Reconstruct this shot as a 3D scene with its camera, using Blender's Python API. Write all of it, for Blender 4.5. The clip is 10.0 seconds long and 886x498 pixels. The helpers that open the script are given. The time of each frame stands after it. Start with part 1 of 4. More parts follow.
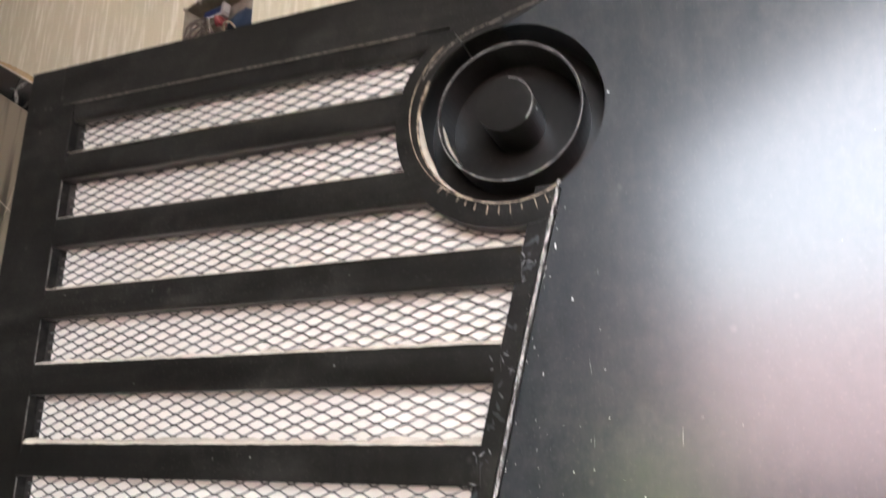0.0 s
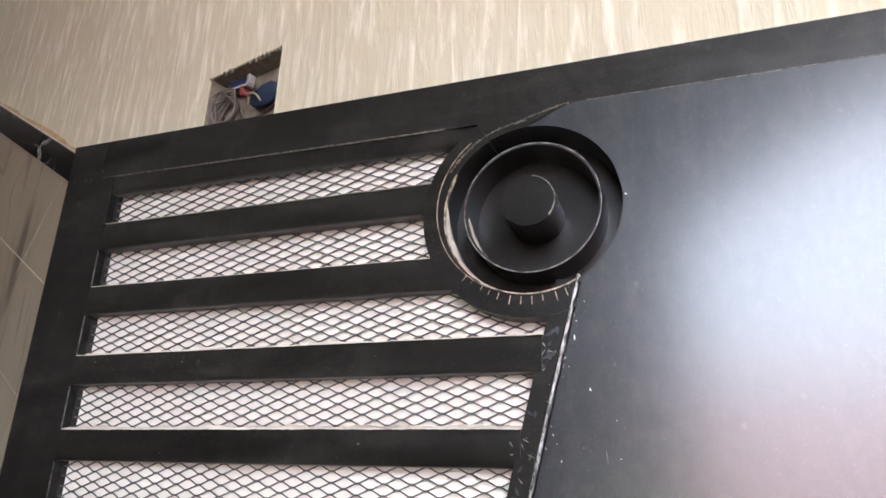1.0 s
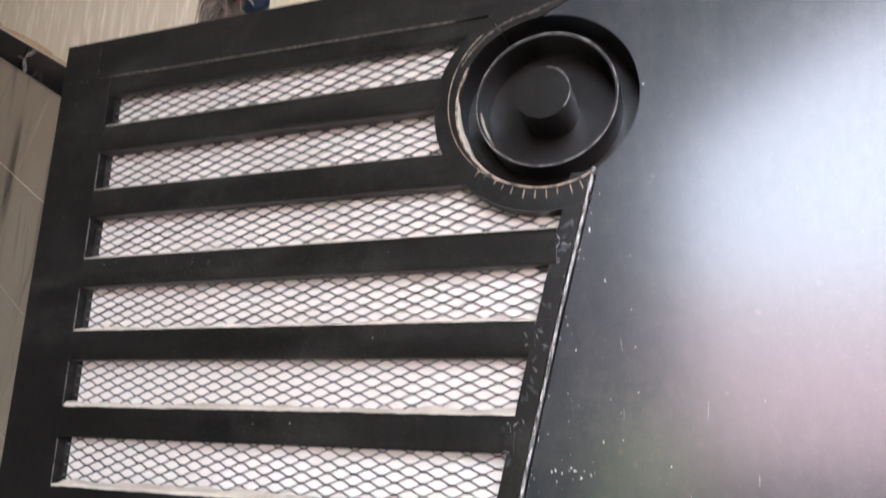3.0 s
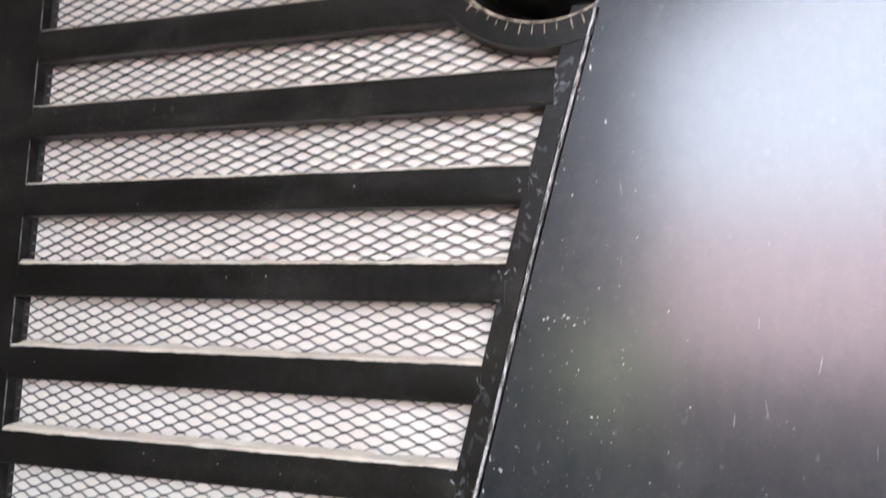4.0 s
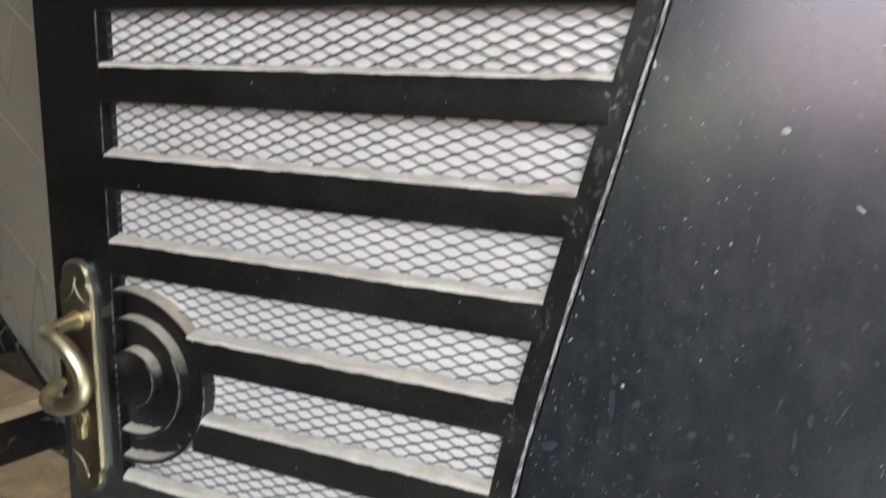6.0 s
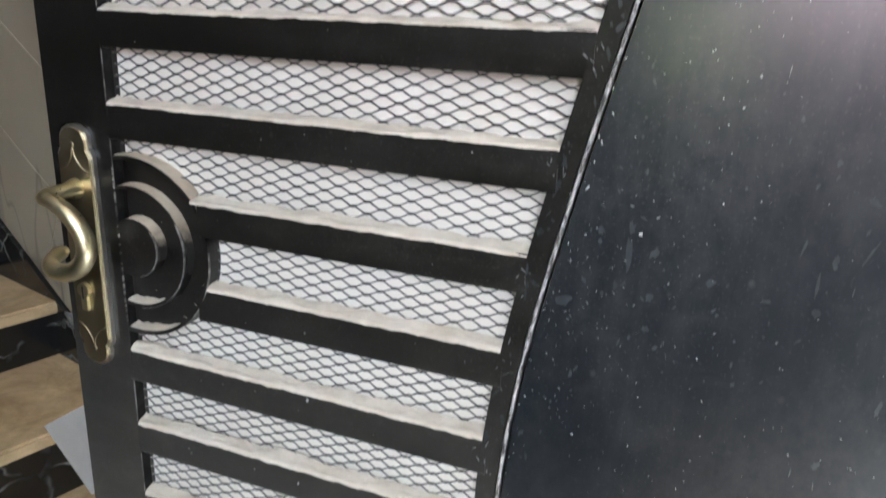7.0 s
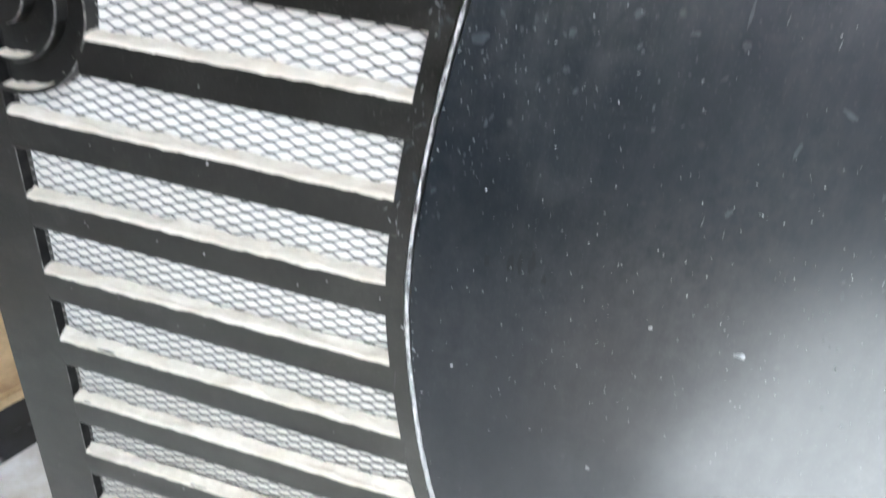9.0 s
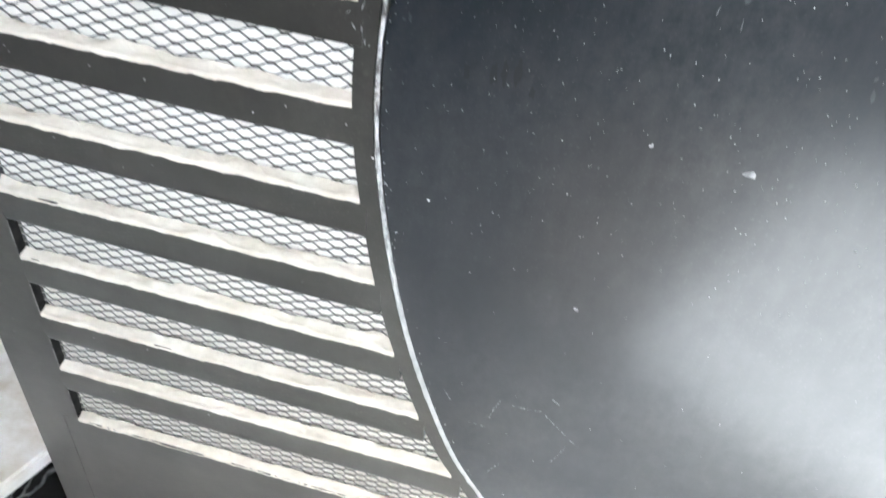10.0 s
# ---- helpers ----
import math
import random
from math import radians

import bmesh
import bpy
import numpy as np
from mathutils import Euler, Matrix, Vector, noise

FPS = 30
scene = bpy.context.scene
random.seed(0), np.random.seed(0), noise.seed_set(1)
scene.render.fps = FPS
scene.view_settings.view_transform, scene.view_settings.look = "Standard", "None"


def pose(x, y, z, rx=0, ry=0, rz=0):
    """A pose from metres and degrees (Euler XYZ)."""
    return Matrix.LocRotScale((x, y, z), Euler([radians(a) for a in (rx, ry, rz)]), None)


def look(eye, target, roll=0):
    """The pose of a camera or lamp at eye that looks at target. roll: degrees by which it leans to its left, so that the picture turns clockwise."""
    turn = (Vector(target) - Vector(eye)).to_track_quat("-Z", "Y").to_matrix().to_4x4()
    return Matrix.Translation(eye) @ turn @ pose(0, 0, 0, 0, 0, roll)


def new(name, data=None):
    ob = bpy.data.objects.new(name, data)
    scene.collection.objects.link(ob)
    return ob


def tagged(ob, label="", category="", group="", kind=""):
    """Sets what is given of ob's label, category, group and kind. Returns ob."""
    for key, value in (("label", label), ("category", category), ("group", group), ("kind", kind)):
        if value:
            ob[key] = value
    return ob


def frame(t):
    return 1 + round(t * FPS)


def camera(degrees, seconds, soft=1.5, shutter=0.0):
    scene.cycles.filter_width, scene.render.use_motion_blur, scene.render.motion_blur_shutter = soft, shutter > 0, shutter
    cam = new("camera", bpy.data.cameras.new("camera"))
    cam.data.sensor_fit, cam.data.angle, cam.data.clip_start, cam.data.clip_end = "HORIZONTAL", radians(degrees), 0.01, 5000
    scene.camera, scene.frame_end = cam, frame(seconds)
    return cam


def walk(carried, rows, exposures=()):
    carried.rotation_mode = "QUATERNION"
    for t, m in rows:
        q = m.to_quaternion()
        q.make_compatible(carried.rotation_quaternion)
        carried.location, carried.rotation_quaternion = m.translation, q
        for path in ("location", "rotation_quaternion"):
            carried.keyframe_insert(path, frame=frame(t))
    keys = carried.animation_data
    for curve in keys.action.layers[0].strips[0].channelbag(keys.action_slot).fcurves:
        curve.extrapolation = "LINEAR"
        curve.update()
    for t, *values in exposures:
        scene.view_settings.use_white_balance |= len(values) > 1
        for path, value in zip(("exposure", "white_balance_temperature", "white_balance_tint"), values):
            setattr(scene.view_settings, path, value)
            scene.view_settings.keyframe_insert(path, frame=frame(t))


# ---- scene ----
from mathutils.geometry import tessellate_polygon

cam = camera(63.6, 10.0, soft=1.5, shutter=0.6)
PATH = [
    (0, (0.825, -0.607, 1.664), (0.139, 1.195, 2.192), 0.2),
    (0.5, (0.816, -0.645, 1.678), (0.152, 1.128, 2.324), 1.3),
    (1, (0.815, -0.66, 1.681), (0.15, 1.1, 2.359), 2.1),
    (1.2, (0.812, -0.673, 1.684), (0.15, 1.094, 2.346), 2.0),
    (1.5, (0.811, -0.674, 1.682), (0.167, 1.102, 2.338), 1.9),
    (2, (0.808, -0.674, 1.685), (0.148, 1.106, 2.314), 1.5),
    (3.5, (0.775, -0.631, 1.629), (0.144, 1.234, 1.984), 1.9),
    (4, (0.755, -0.608, 1.604), (0.182, 1.294, 1.832), 1.6),
    (4.5, (0.738, -0.595, 1.577), (0.108, 1.3, 1.68), 1.6),
    (5, (0.719, -0.585, 1.537), (0.039, 1.296, 1.479), 1.3),
    (5.5, (0.694, -0.571, 1.507), (0.038, 1.307, 1.298), 1.7),
    (6, (0.667, -0.555, 1.468), (-0.018, 1.278, 1.058), 2.1),
    (6.2, (0.661, -0.552, 1.452), (-0.021, 1.275, 1.007), 2.8),
    (7.3, (0.661, -0.553, 1.387), (0.0, 1.219, 0.735), 2.0),
    (7.5, (0.66, -0.553, 1.386), (0.02, 1.211, 0.695), 2.1),
    (8, (0.67, -0.553, 1.358), (0.068, 1.194, 0.593), 3.4),
    (8.5, (0.681, -0.542, 1.339), (0.156, 1.192, 0.493), 4.0),
    (9, (0.685, -0.529, 1.312), (0.25, 1.149, 0.320), 5.2),
    (9.5, (0.687, -0.51, 1.259), (0.291, 1.087, 0.122), 5.1),
    (10, (0.688, -0.501, 1.223), (0.368, 1.045, -0.004), 6.1),
]
EXPOSURES = [(0.0, 5.33, 7050, 7), (0.5, 5.3, 6850, 9), (1.5, 5.31, 6500, 7), (3.5, 5.26, 6600, 9), (4.5, 5.09, 6600, 7), (5.5, 4.86, 6550, 4), (7.5, 4.97, 6450, 5), (8.5, 5.25, 6300, 3), (9.0, 5.47, 6300, 3), (10.0, 5.5, 6380, 4)]
walk(cam, [(t, look(eye, target, roll)) for t, eye, target, roll in PATH], EXPOSURES)

# ---- daylight ----
SUN_EL, SUN_AZ = 53.0, 175.0  # degrees; azimuth clockwise from +y
world = bpy.data.worlds.new("daylight")
scene.world = world
world.use_nodes = True
wn = world.node_tree
sky = wn.nodes.new("ShaderNodeTexSky")
sky.sky_type = "NISHITA"
sky.sun_disc = False
sky.sun_elevation, sky.sun_rotation = radians(SUN_EL), radians(SUN_AZ)
sky.dust_density = 2.0
wn.links.new(sky.outputs[0], wn.nodes["Background"].inputs[0])
wn.nodes["Background"].inputs[1].default_value = 0.08
sun_data = bpy.data.lights.new("sun", "SUN")
sun_data.energy, sun_data.angle, sun_data.color = 2.0, radians(0.5), (1.0, 0.96, 0.91)
sun = new("sun", sun_data)
to_sun = Vector((math.sin(radians(SUN_AZ)) * math.cos(radians(SUN_EL)), math.cos(radians(SUN_AZ)) * math.cos(radians(SUN_EL)), math.sin(radians(SUN_EL))))
sun.matrix_world = look(to_sun * 20, (0, 0, 0))


# ---- materials ----
class Mat:
    """A small builder for node materials in object or world-size coordinates."""

    def __init__(self, name, base, rough=0.5, metal=0.0, spec=0.5):
        self.m = bpy.data.materials.new(name)
        self.m.use_nodes = True
        self.t = self.m.node_tree
        self.b = self.t.nodes["Principled BSDF"]
        self.b.inputs["Base Color"].default_value = (*base, 1)
        self.b.inputs["Roughness"].default_value = rough
        self.b.inputs["Metallic"].default_value = metal
        self.b.inputs["Specular IOR Level"].default_value = spec
        self.geo = self.t.nodes.new("ShaderNodeNewGeometry")
        self.height = None

    def node(self, kind, **values):
        n = self.t.nodes.new(kind)
        for key, value in values.items():
            if key in n.inputs:
                n.inputs[key].default_value = value
        return n

    def link(self, a, b):
        self.t.links.new(a, b)

    def coords(self, scale=(1, 1, 1), rot=(0, 0, 0), local=False):
        mp = self.node("ShaderNodeMapping")
        mp.inputs["Scale"].default_value = scale
        mp.inputs["Rotation"].default_value = [radians(a) for a in rot]
        if local:
            tc = self.node("ShaderNodeTexCoord")
            self.link(tc.outputs["Object"], mp.inputs["Vector"])
        else:
            self.link(self.geo.outputs["Position"], mp.inputs["Vector"])
        return mp.outputs[0]

    def noise(self, scale, detail=4.0, rough=0.55, stretch=(1, 1, 1), rot=(0, 0, 0), distortion=0.0, local=False):
        n = self.node("ShaderNodeTexNoise", Scale=scale, Detail=detail, Roughness=rough, Distortion=distortion)
        self.link(self.coords(stretch, rot, local), n.inputs["Vector"])
        return n.outputs["Fac"]

    def ramp(self, value, *stops):
        r = self.node("ShaderNodeValToRGB")
        els = r.color_ramp.elements
        while len(els) < len(stops):
            els.new(0.5)
        for e, (at, c) in zip(els, stops):
            e.position = at
            e.color = (*c, 1) if isinstance(c, tuple) else (c, c, c, 1)
        self.link(value, r.inputs[0])
        return r.outputs[0]

    def mix(self, fac, a, b):
        n = self.t.nodes.new("ShaderNodeMix")
        n.data_type = "RGBA"
        for sock, v in ((n.inputs[0], fac), (n.inputs[6], a), (n.inputs[7], b)):
            if isinstance(v, (int, float)):
                sock.default_value = v
            elif isinstance(v, tuple):
                sock.default_value = (*v, 1)
            else:
                self.link(v, sock)
        return n.outputs[2]

    def calc(self, how, a, b):
        n = self.t.nodes.new("ShaderNodeMath")
        n.operation = how
        for sock, v in ((n.inputs[0], a), (n.inputs[1], b)):
            if isinstance(v, (int, float)):
                sock.default_value = v
            else:
                self.link(v, sock)
        return n.outputs[0]

    def color(self, c):
        self.link(c, self.b.inputs["Base Color"])
        return self

    def rough(self, c):
        self.link(c, self.b.inputs["Roughness"])
        return self

    def bump(self, value, distance, strength=1.0):
        n = self.node("ShaderNodeBump", Distance=distance, Strength=strength)
        self.link(value, n.inputs["Height"])
        if self.height is not None:
            self.link(self.height, n.inputs["Normal"])
        self.height = n.outputs[0]
        self.link(self.height, self.b.inputs["Normal"])
        return self


def black_paint_material(name, tone, spec, low, high, amount, film, along, broad, dust_haze_share, mottling, coat=0.0, coat_rough=0.2, reach=0.93):
    """Black paint under grime: wiped film, smudges, dried spots and fine specks."""
    p = Mat(name, tone, low, spec=spec)
    p.b.inputs["Coat Weight"].default_value, p.b.inputs["Coat Roughness"].default_value = coat, coat_rough
    cloud = p.ramp(p.noise(3.4, 5, 0.6, broad), (0.36, 0.0), (0.66, 1.0))
    smudge = p.ramp(p.noise(30, 4, 0.55, distortion=0.6), (0.46, 0.0), (0.86, 1.0))
    streak = p.ramp(p.noise(42, 5, 0.65, along), (0.44, 0.0), (0.86, 1.0))
    grit = p.ramp(p.noise(360, 2, 0.5), (0.60, 0.0), (0.72, 1.0))
    cell = p.node("ShaderNodeTexVoronoi", Scale=48.0, Randomness=1.0)
    p.link(p.coords((1, 1, 0.8)), cell.inputs["Vector"])
    spot = p.ramp(cell.outputs["Distance"], (0.05, 1.0), (0.16, 0.0))
    lone = p.ramp(p.noise(16, 2), (0.54, 0.0), (0.60, 0.8))
    wiped = p.calc("ADD", p.calc("MULTIPLY", smudge, 0.55), p.calc("MULTIPLY", streak, 0.55))
    dirt = p.calc("ADD", p.calc("MULTIPLY", cloud, wiped), p.calc("MULTIPLY", p.calc("MULTIPLY", spot, lone), p.calc("MULTIPLY", cloud, 1.3)))
    mottle = p.ramp(p.noise(75, 5, 0.70, (1, 1, 0.7)), (0.36, 0.0), (0.76, 1.0))
    fields = p.ramp(p.noise(5.5, 3, 0.5, distortion=0.4), (0.36, 0.15), (0.62, 1.0))
    dirt = p.calc("ADD", dirt, p.calc("MULTIPLY", p.calc("MULTIPLY", grit, cloud), 0.8))
    dirt = p.calc("ADD", dirt, p.calc("MULTIPLY", p.calc("MULTIPLY", mottle, fields), mottling))
    # Lower part paler: dust film plus the hazy floor reflection painted in.
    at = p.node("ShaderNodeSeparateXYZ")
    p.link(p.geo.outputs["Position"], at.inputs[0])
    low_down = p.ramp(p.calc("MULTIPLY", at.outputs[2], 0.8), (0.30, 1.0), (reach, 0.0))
    dust_haze = p.calc("MULTIPLY", p.calc("MULTIPLY", low_down, p.ramp(p.noise(8, 5), (0.2, 0.5), (0.8, 1.0))), dust_haze_share)
    p.color(p.mix(p.calc("ADD", p.calc("MULTIPLY", dirt, amount), dust_haze), tone, film))
    p.rough(p.calc("ADD", p.calc("MULTIPLY", p.calc("MINIMUM", dirt, 1.0), high - low), p.calc("ADD", low - 0.01, p.calc("MULTIPLY", p.noise(3, 2), 0.02))))
    p.bump(p.noise(300, 3), 0.0004, 0.10)
    p.bump(p.noise(14, 3), 0.004, 0.05)
    p.bump(p.noise(70, 3, 0.5, along), 0.0008, 0.12)
    return p.m


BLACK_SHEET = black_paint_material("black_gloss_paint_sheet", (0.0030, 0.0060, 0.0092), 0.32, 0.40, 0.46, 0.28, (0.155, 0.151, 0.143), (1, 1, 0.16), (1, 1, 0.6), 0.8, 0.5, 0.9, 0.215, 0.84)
# Near-black tone that paints the shade on the stile's inner side.
m = Mat("matte_return_shade", (0.008, 0.0075, 0.007), 0.85, spec=0.2)
m.color(m.ramp(m.noise(60, 3), (0.4, (0.006, 0.0056, 0.005)), (0.75, (0.022, 0.02, 0.018))))
MATTE = m.m
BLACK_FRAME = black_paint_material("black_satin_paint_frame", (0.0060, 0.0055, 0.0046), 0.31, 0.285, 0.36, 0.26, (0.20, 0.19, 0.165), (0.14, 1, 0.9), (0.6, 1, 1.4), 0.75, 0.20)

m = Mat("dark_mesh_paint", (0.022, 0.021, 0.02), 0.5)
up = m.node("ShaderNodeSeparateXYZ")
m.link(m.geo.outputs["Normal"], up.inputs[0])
# Strand faces that turn upward are mixed to a pale tone.
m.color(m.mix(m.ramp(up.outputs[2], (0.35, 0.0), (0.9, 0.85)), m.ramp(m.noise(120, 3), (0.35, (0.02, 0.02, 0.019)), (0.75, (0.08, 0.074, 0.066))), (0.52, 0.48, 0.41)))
MESH = m.m

m = Mat("frosted_white_panel", (0.8, 0.79, 0.77), 0.35)
m.color(m.mix(m.ramp(m.noise(9, 5), (0.35, 0.0), (0.8, 0.45)), (0.84, 0.80, 0.72), (0.70, 0.645, 0.54)))
FROSTED = m.m

m = Mat("settled_dust", (0.6, 0.53, 0.42), 1.0, spec=0.1)
m.color(m.mix(m.ramp(m.noise(30, 6, 0.65), (0.3, 0.0), (0.72, 1.0)), (0.75, 0.69, 0.585), (0.55, 0.49, 0.395)))
m.bump(m.noise(420, 4, 0.7), 0.0015, 0.6)
DUST = m.m

# Dust colour darkens to black off upward faces, so shading is painted in.
m = Mat("shaded_dust_on_black_ring", (0.4, 0.35, 0.27), 0.9, spec=0.2)
up = m.node("ShaderNodeSeparateXYZ")
m.link(m.geo.outputs["Normal"], up.inputs[0])
rag = m.calc("ADD", up.outputs[2], m.calc("MULTIPLY", m.calc("SUBTRACT", m.noise(120, 4, 0.7), 0.5), 0.5))
m.color(m.mix(m.ramp(rag, (0.12, 0.02), (0.80, 1.0)), (0.012, 0.012, 0.012), m.ramp(m.noise(60, 4), (0.3, (0.66, 0.57, 0.44)), (0.7, (0.50, 0.42, 0.31)))))
RING_DUST_SHADED = m.m

m = Mat("bare_filler_seam", (0.5, 0.49, 0.46), 0.8, spec=0.2)
high = m.node("ShaderNodeSeparateXYZ")
m.link(m.geo.outputs["Position"], high.inputs[0])
# Dark mottling thins out towards the bottom, leaving the seam whiter there.
painted = m.calc("MULTIPLY", m.ramp(m.noise(170, 5, 0.75, (1, 1, 0.35)), (0.44, 0.0), (0.58, 1.0)), m.ramp(high.outputs[2], (0.70, 0.2), (1.0, 1.0)))
m.color(m.mix(painted, (0.56, 0.55, 0.52), (0.08, 0.075, 0.068)))
m.bump(m.noise(320, 4, 0.7), 0.003, 1.0)
SEAM = m.m

# Grey edge tone, for real wear and for painted edge glints.
m = Mat("grey_edge_wear_glint", (0.3, 0.29, 0.27), 0.45)
m.color(m.mix(m.ramp(m.noise(70, 4, 0.7), (0.40, 0.0), (0.58, 1.0)), (0.27, 0.26, 0.235), (0.045, 0.043, 0.04)))
EDGE_WEAR_GLINT = m.m

m = Mat("rusty_weld", (0.16, 0.12, 0.09), 0.55, 0.3)
m.color(m.mix(m.ramp(m.noise(150, 4), (0.4, 0.0), (0.65, 1.0)), (0.17, 0.145, 0.12), (0.03, 0.027, 0.024)))
WELD = m.m

m = Mat("pale_paint_flecks", (0.55, 0.54, 0.52), 0.6)
m.color(m.ramp(m.noise(40, 2), (0.35, (0.16, 0.16, 0.16)), (0.62, (0.72, 0.71, 0.69))))
FLECK = m.m
m = Mat("bare_primer_rim", (0.4, 0.31, 0.22), 0.5)
m.color(m.mix(m.ramp(m.noise(110, 4), (0.42, 0.0), (0.62, 1.0)), (0.46, 0.37, 0.27), (0.10, 0.075, 0.055)))
PRIMER = m.m
m = Mat("thin_grey_smear", (0.03, 0.032, 0.035), 0.30, spec=0.64)
m.color(m.ramp(m.noise(90, 3), (0.38, (0.009, 0.011, 0.014)), (0.70, (0.036, 0.040, 0.046))))
SMEAR = m.m
m = Mat("grey_scuff", (0.12, 0.12, 0.12), 0.5)
m.color(m.ramp(m.noise(150, 3), (0.35, (0.05, 0.052, 0.055)), (0.70, (0.32, 0.32, 0.32))))
SCUFF = m.m
m = Mat("clean_black_gloss", (0.016, 0.0165, 0.017), 0.40, spec=0.26)
m.b.inputs["Coat Weight"].default_value, m.b.inputs["Coat Roughness"].default_value = 0.8, 0.195
CLEAN = m.m

m = Mat("cream_combed_plaster", (0.74, 0.66, 0.48), 0.75, spec=0.3)
streak = m.noise(52, 4, 0.55, (1, 1, 0.13), (0, -6, 0), 0.4)
big = m.noise(2.2, 4)
m.color(m.mix(m.ramp(streak, (0.50, 0.0), (0.70, 1.0)), m.mix(big, (0.62, 0.595, 0.43), (0.69, 0.66, 0.49)), (0.84, 0.82, 0.68)))
m.bump(streak, 0.008, 0.6)
m.bump(m.noise(120, 3, 0.6, (1, 1, 0.2)), 0.0012, 0.4)
CREAM = m.m

m = Mat("grey_brown_marble_tile", (0.35, 0.3, 0.24), 0.22)
cloud = m.mix(m.ramp(m.noise(3.5, 2, 0.4, (1, 1, 0.5), (0, 20, 0)), (0.3, 0.0), (0.7, 1.0)), (0.30, 0.263, 0.185), (0.385, 0.342, 0.25))
vein = m.ramp(m.noise(9, 3, 0.55, (1, 1, 0.12), (0, 26, 0), 0.5), (0.575, 0.0), (0.68, 0.9))
hair = m.ramp(m.noise(3, 2, 0.4, (1, 1, 0.3), (0, 32, 0), 0.8), (0.493, 0.0), (0.50, 0.55), (0.507, 0.0))
m.color(m.mix(m.calc("MAXIMUM", vein, hair), cloud, (0.085, 0.075, 0.055)))
m.rough(m.ramp(m.noise(2, 2), (0.3, 0.32), (0.7, 0.36)))
TILE = m.m

m = Mat("black_veined_marble", (0.02, 0.02, 0.02), 0.16)
warp = m.node("ShaderNodeTexNoise", Scale=7.0, Detail=4.0)
m.link(m.coords(), warp.inputs["Vector"])
moved = m.node("ShaderNodeVectorMath")
moved.operation = "MULTIPLY_ADD"
m.link(warp.outputs["Color"], moved.inputs[0])
moved.inputs[1].default_value = (0.22, 0.22, 0.22)
m.link(m.coords((1, 1, 1.3)), moved.inputs[2])
web = m.node("ShaderNodeTexVoronoi", Scale=7.0)
web.feature = "DISTANCE_TO_EDGE"
m.link(moved.outputs[0], web.inputs["Vector"])
vein = m.calc("MULTIPLY", m.ramp(web.outputs["Distance"], (0.0, 0.8), (0.045, 0.0)), m.ramp(m.noise(6, 3), (0.45, 0.0), (0.65, 1.0)))
m.color(m.mix(vein, (0.014, 0.0135, 0.0125), (0.45, 0.44, 0.41)))
BLACK_MARBLE = m.m

m = Mat("dusty_cream_marble", (0.52, 0.42, 0.29), 0.5)
m.color(m.mix(m.ramp(m.noise(7, 7, 0.7, distortion=0.5), (0.36, 0.0), (0.66, 1.0)), (0.76, 0.56, 0.315), (0.42, 0.275, 0.14)))
m.rough(m.ramp(m.noise(12, 4), (0.3, 0.4), (0.7, 0.8)))
TREAD = m.m
# Near-white copy of the dusty tread: bright sunlight painted into its colour.
m = Mat("sunlit_dusty_marble", (0.8, 0.78, 0.74), 0.9)
m.color(m.mix(m.ramp(m.noise(14, 6, 0.65), (0.38, 0.0), (0.70, 1.0)), (0.84, 0.82, 0.78), (0.60, 0.54, 0.44)))
PALE_TREAD = m.m

m = Mat("pale_grey_marble", (0.3, 0.33, 0.38), 0.7, spec=0.3)
m.color(m.mix(m.ramp(m.noise(3, 7, 0.6, distortion=1.0), (0.35, 0.0), (0.7, 1.0)), (0.32, 0.35, 0.395), (0.255, 0.28, 0.32)))
PALE_MARBLE = m.m

m = Mat("pale_grout", (0.6, 0.55, 0.45), 0.9)
m.color(m.ramp(m.noise(60, 3), (0.3, (0.5, 0.45, 0.36)), (0.7, (0.66, 0.6, 0.5))))
GROUT = m.m

m = Mat("ochre_grout", (0.5, 0.36, 0.17), 0.9)
m.color(m.ramp(m.noise(30, 5), (0.3, (0.46, 0.33, 0.15)), (0.7, (0.62, 0.50, 0.30))))
OCHRE = m.m

m = Mat("raw_grey_plaster", (0.36, 0.33, 0.28), 0.95)
m.color(m.ramp(m.noise(35, 6, 0.65), (0.3, (0.20, 0.185, 0.14)), (0.7, (0.35, 0.325, 0.25))))
m.bump(m.noise(90, 5), 0.003, 0.7)
PLASTER = m.m

m = Mat("polished_brass", (0.78, 0.60, 0.29), 0.2, 1.0)
m.color(m.ramp(m.noise(60, 4), (0.3, (0.70, 0.59, 0.34)), (0.7, (0.86, 0.77, 0.52))))
m.rough(m.ramp(m.noise(80, 4), (0.3, 0.26), (0.7, 0.44)))
BRASS = m.m
m = Mat("antique_nickel_plate", (0.50, 0.44, 0.33), 0.3, 1.0)
m.color(m.ramp(m.noise(26, 5), (0.3, (0.34, 0.285, 0.18)), (0.72, (0.48, 0.415, 0.28))))
m.rough(m.ramp(m.noise(60, 4), (0.3, 0.34), (0.7, 0.5)))
NICKEL = m.m
STEEL = Mat("polished_steel", (0.85, 0.83, 0.78), 0.32, 1.0).m
m = Mat("dark_keyway", (0.02, 0.018, 0.015), 0.5, 0.5)
KEYWAY = m.m

m = Mat("white_card", (0.74, 0.73, 0.76), 0.8)
m.color(m.ramp(m.noise(16, 3), (0.3, (0.70, 0.67, 0.63)), (0.7, (0.78, 0.75, 0.70))))
CARD = m.m
BLUE = Mat("blue_plastic", (0.012, 0.022, 0.08), 0.4).m
BLUE_TAPE = Mat("blue_tape", (0.012, 0.03, 0.06), 0.6).m
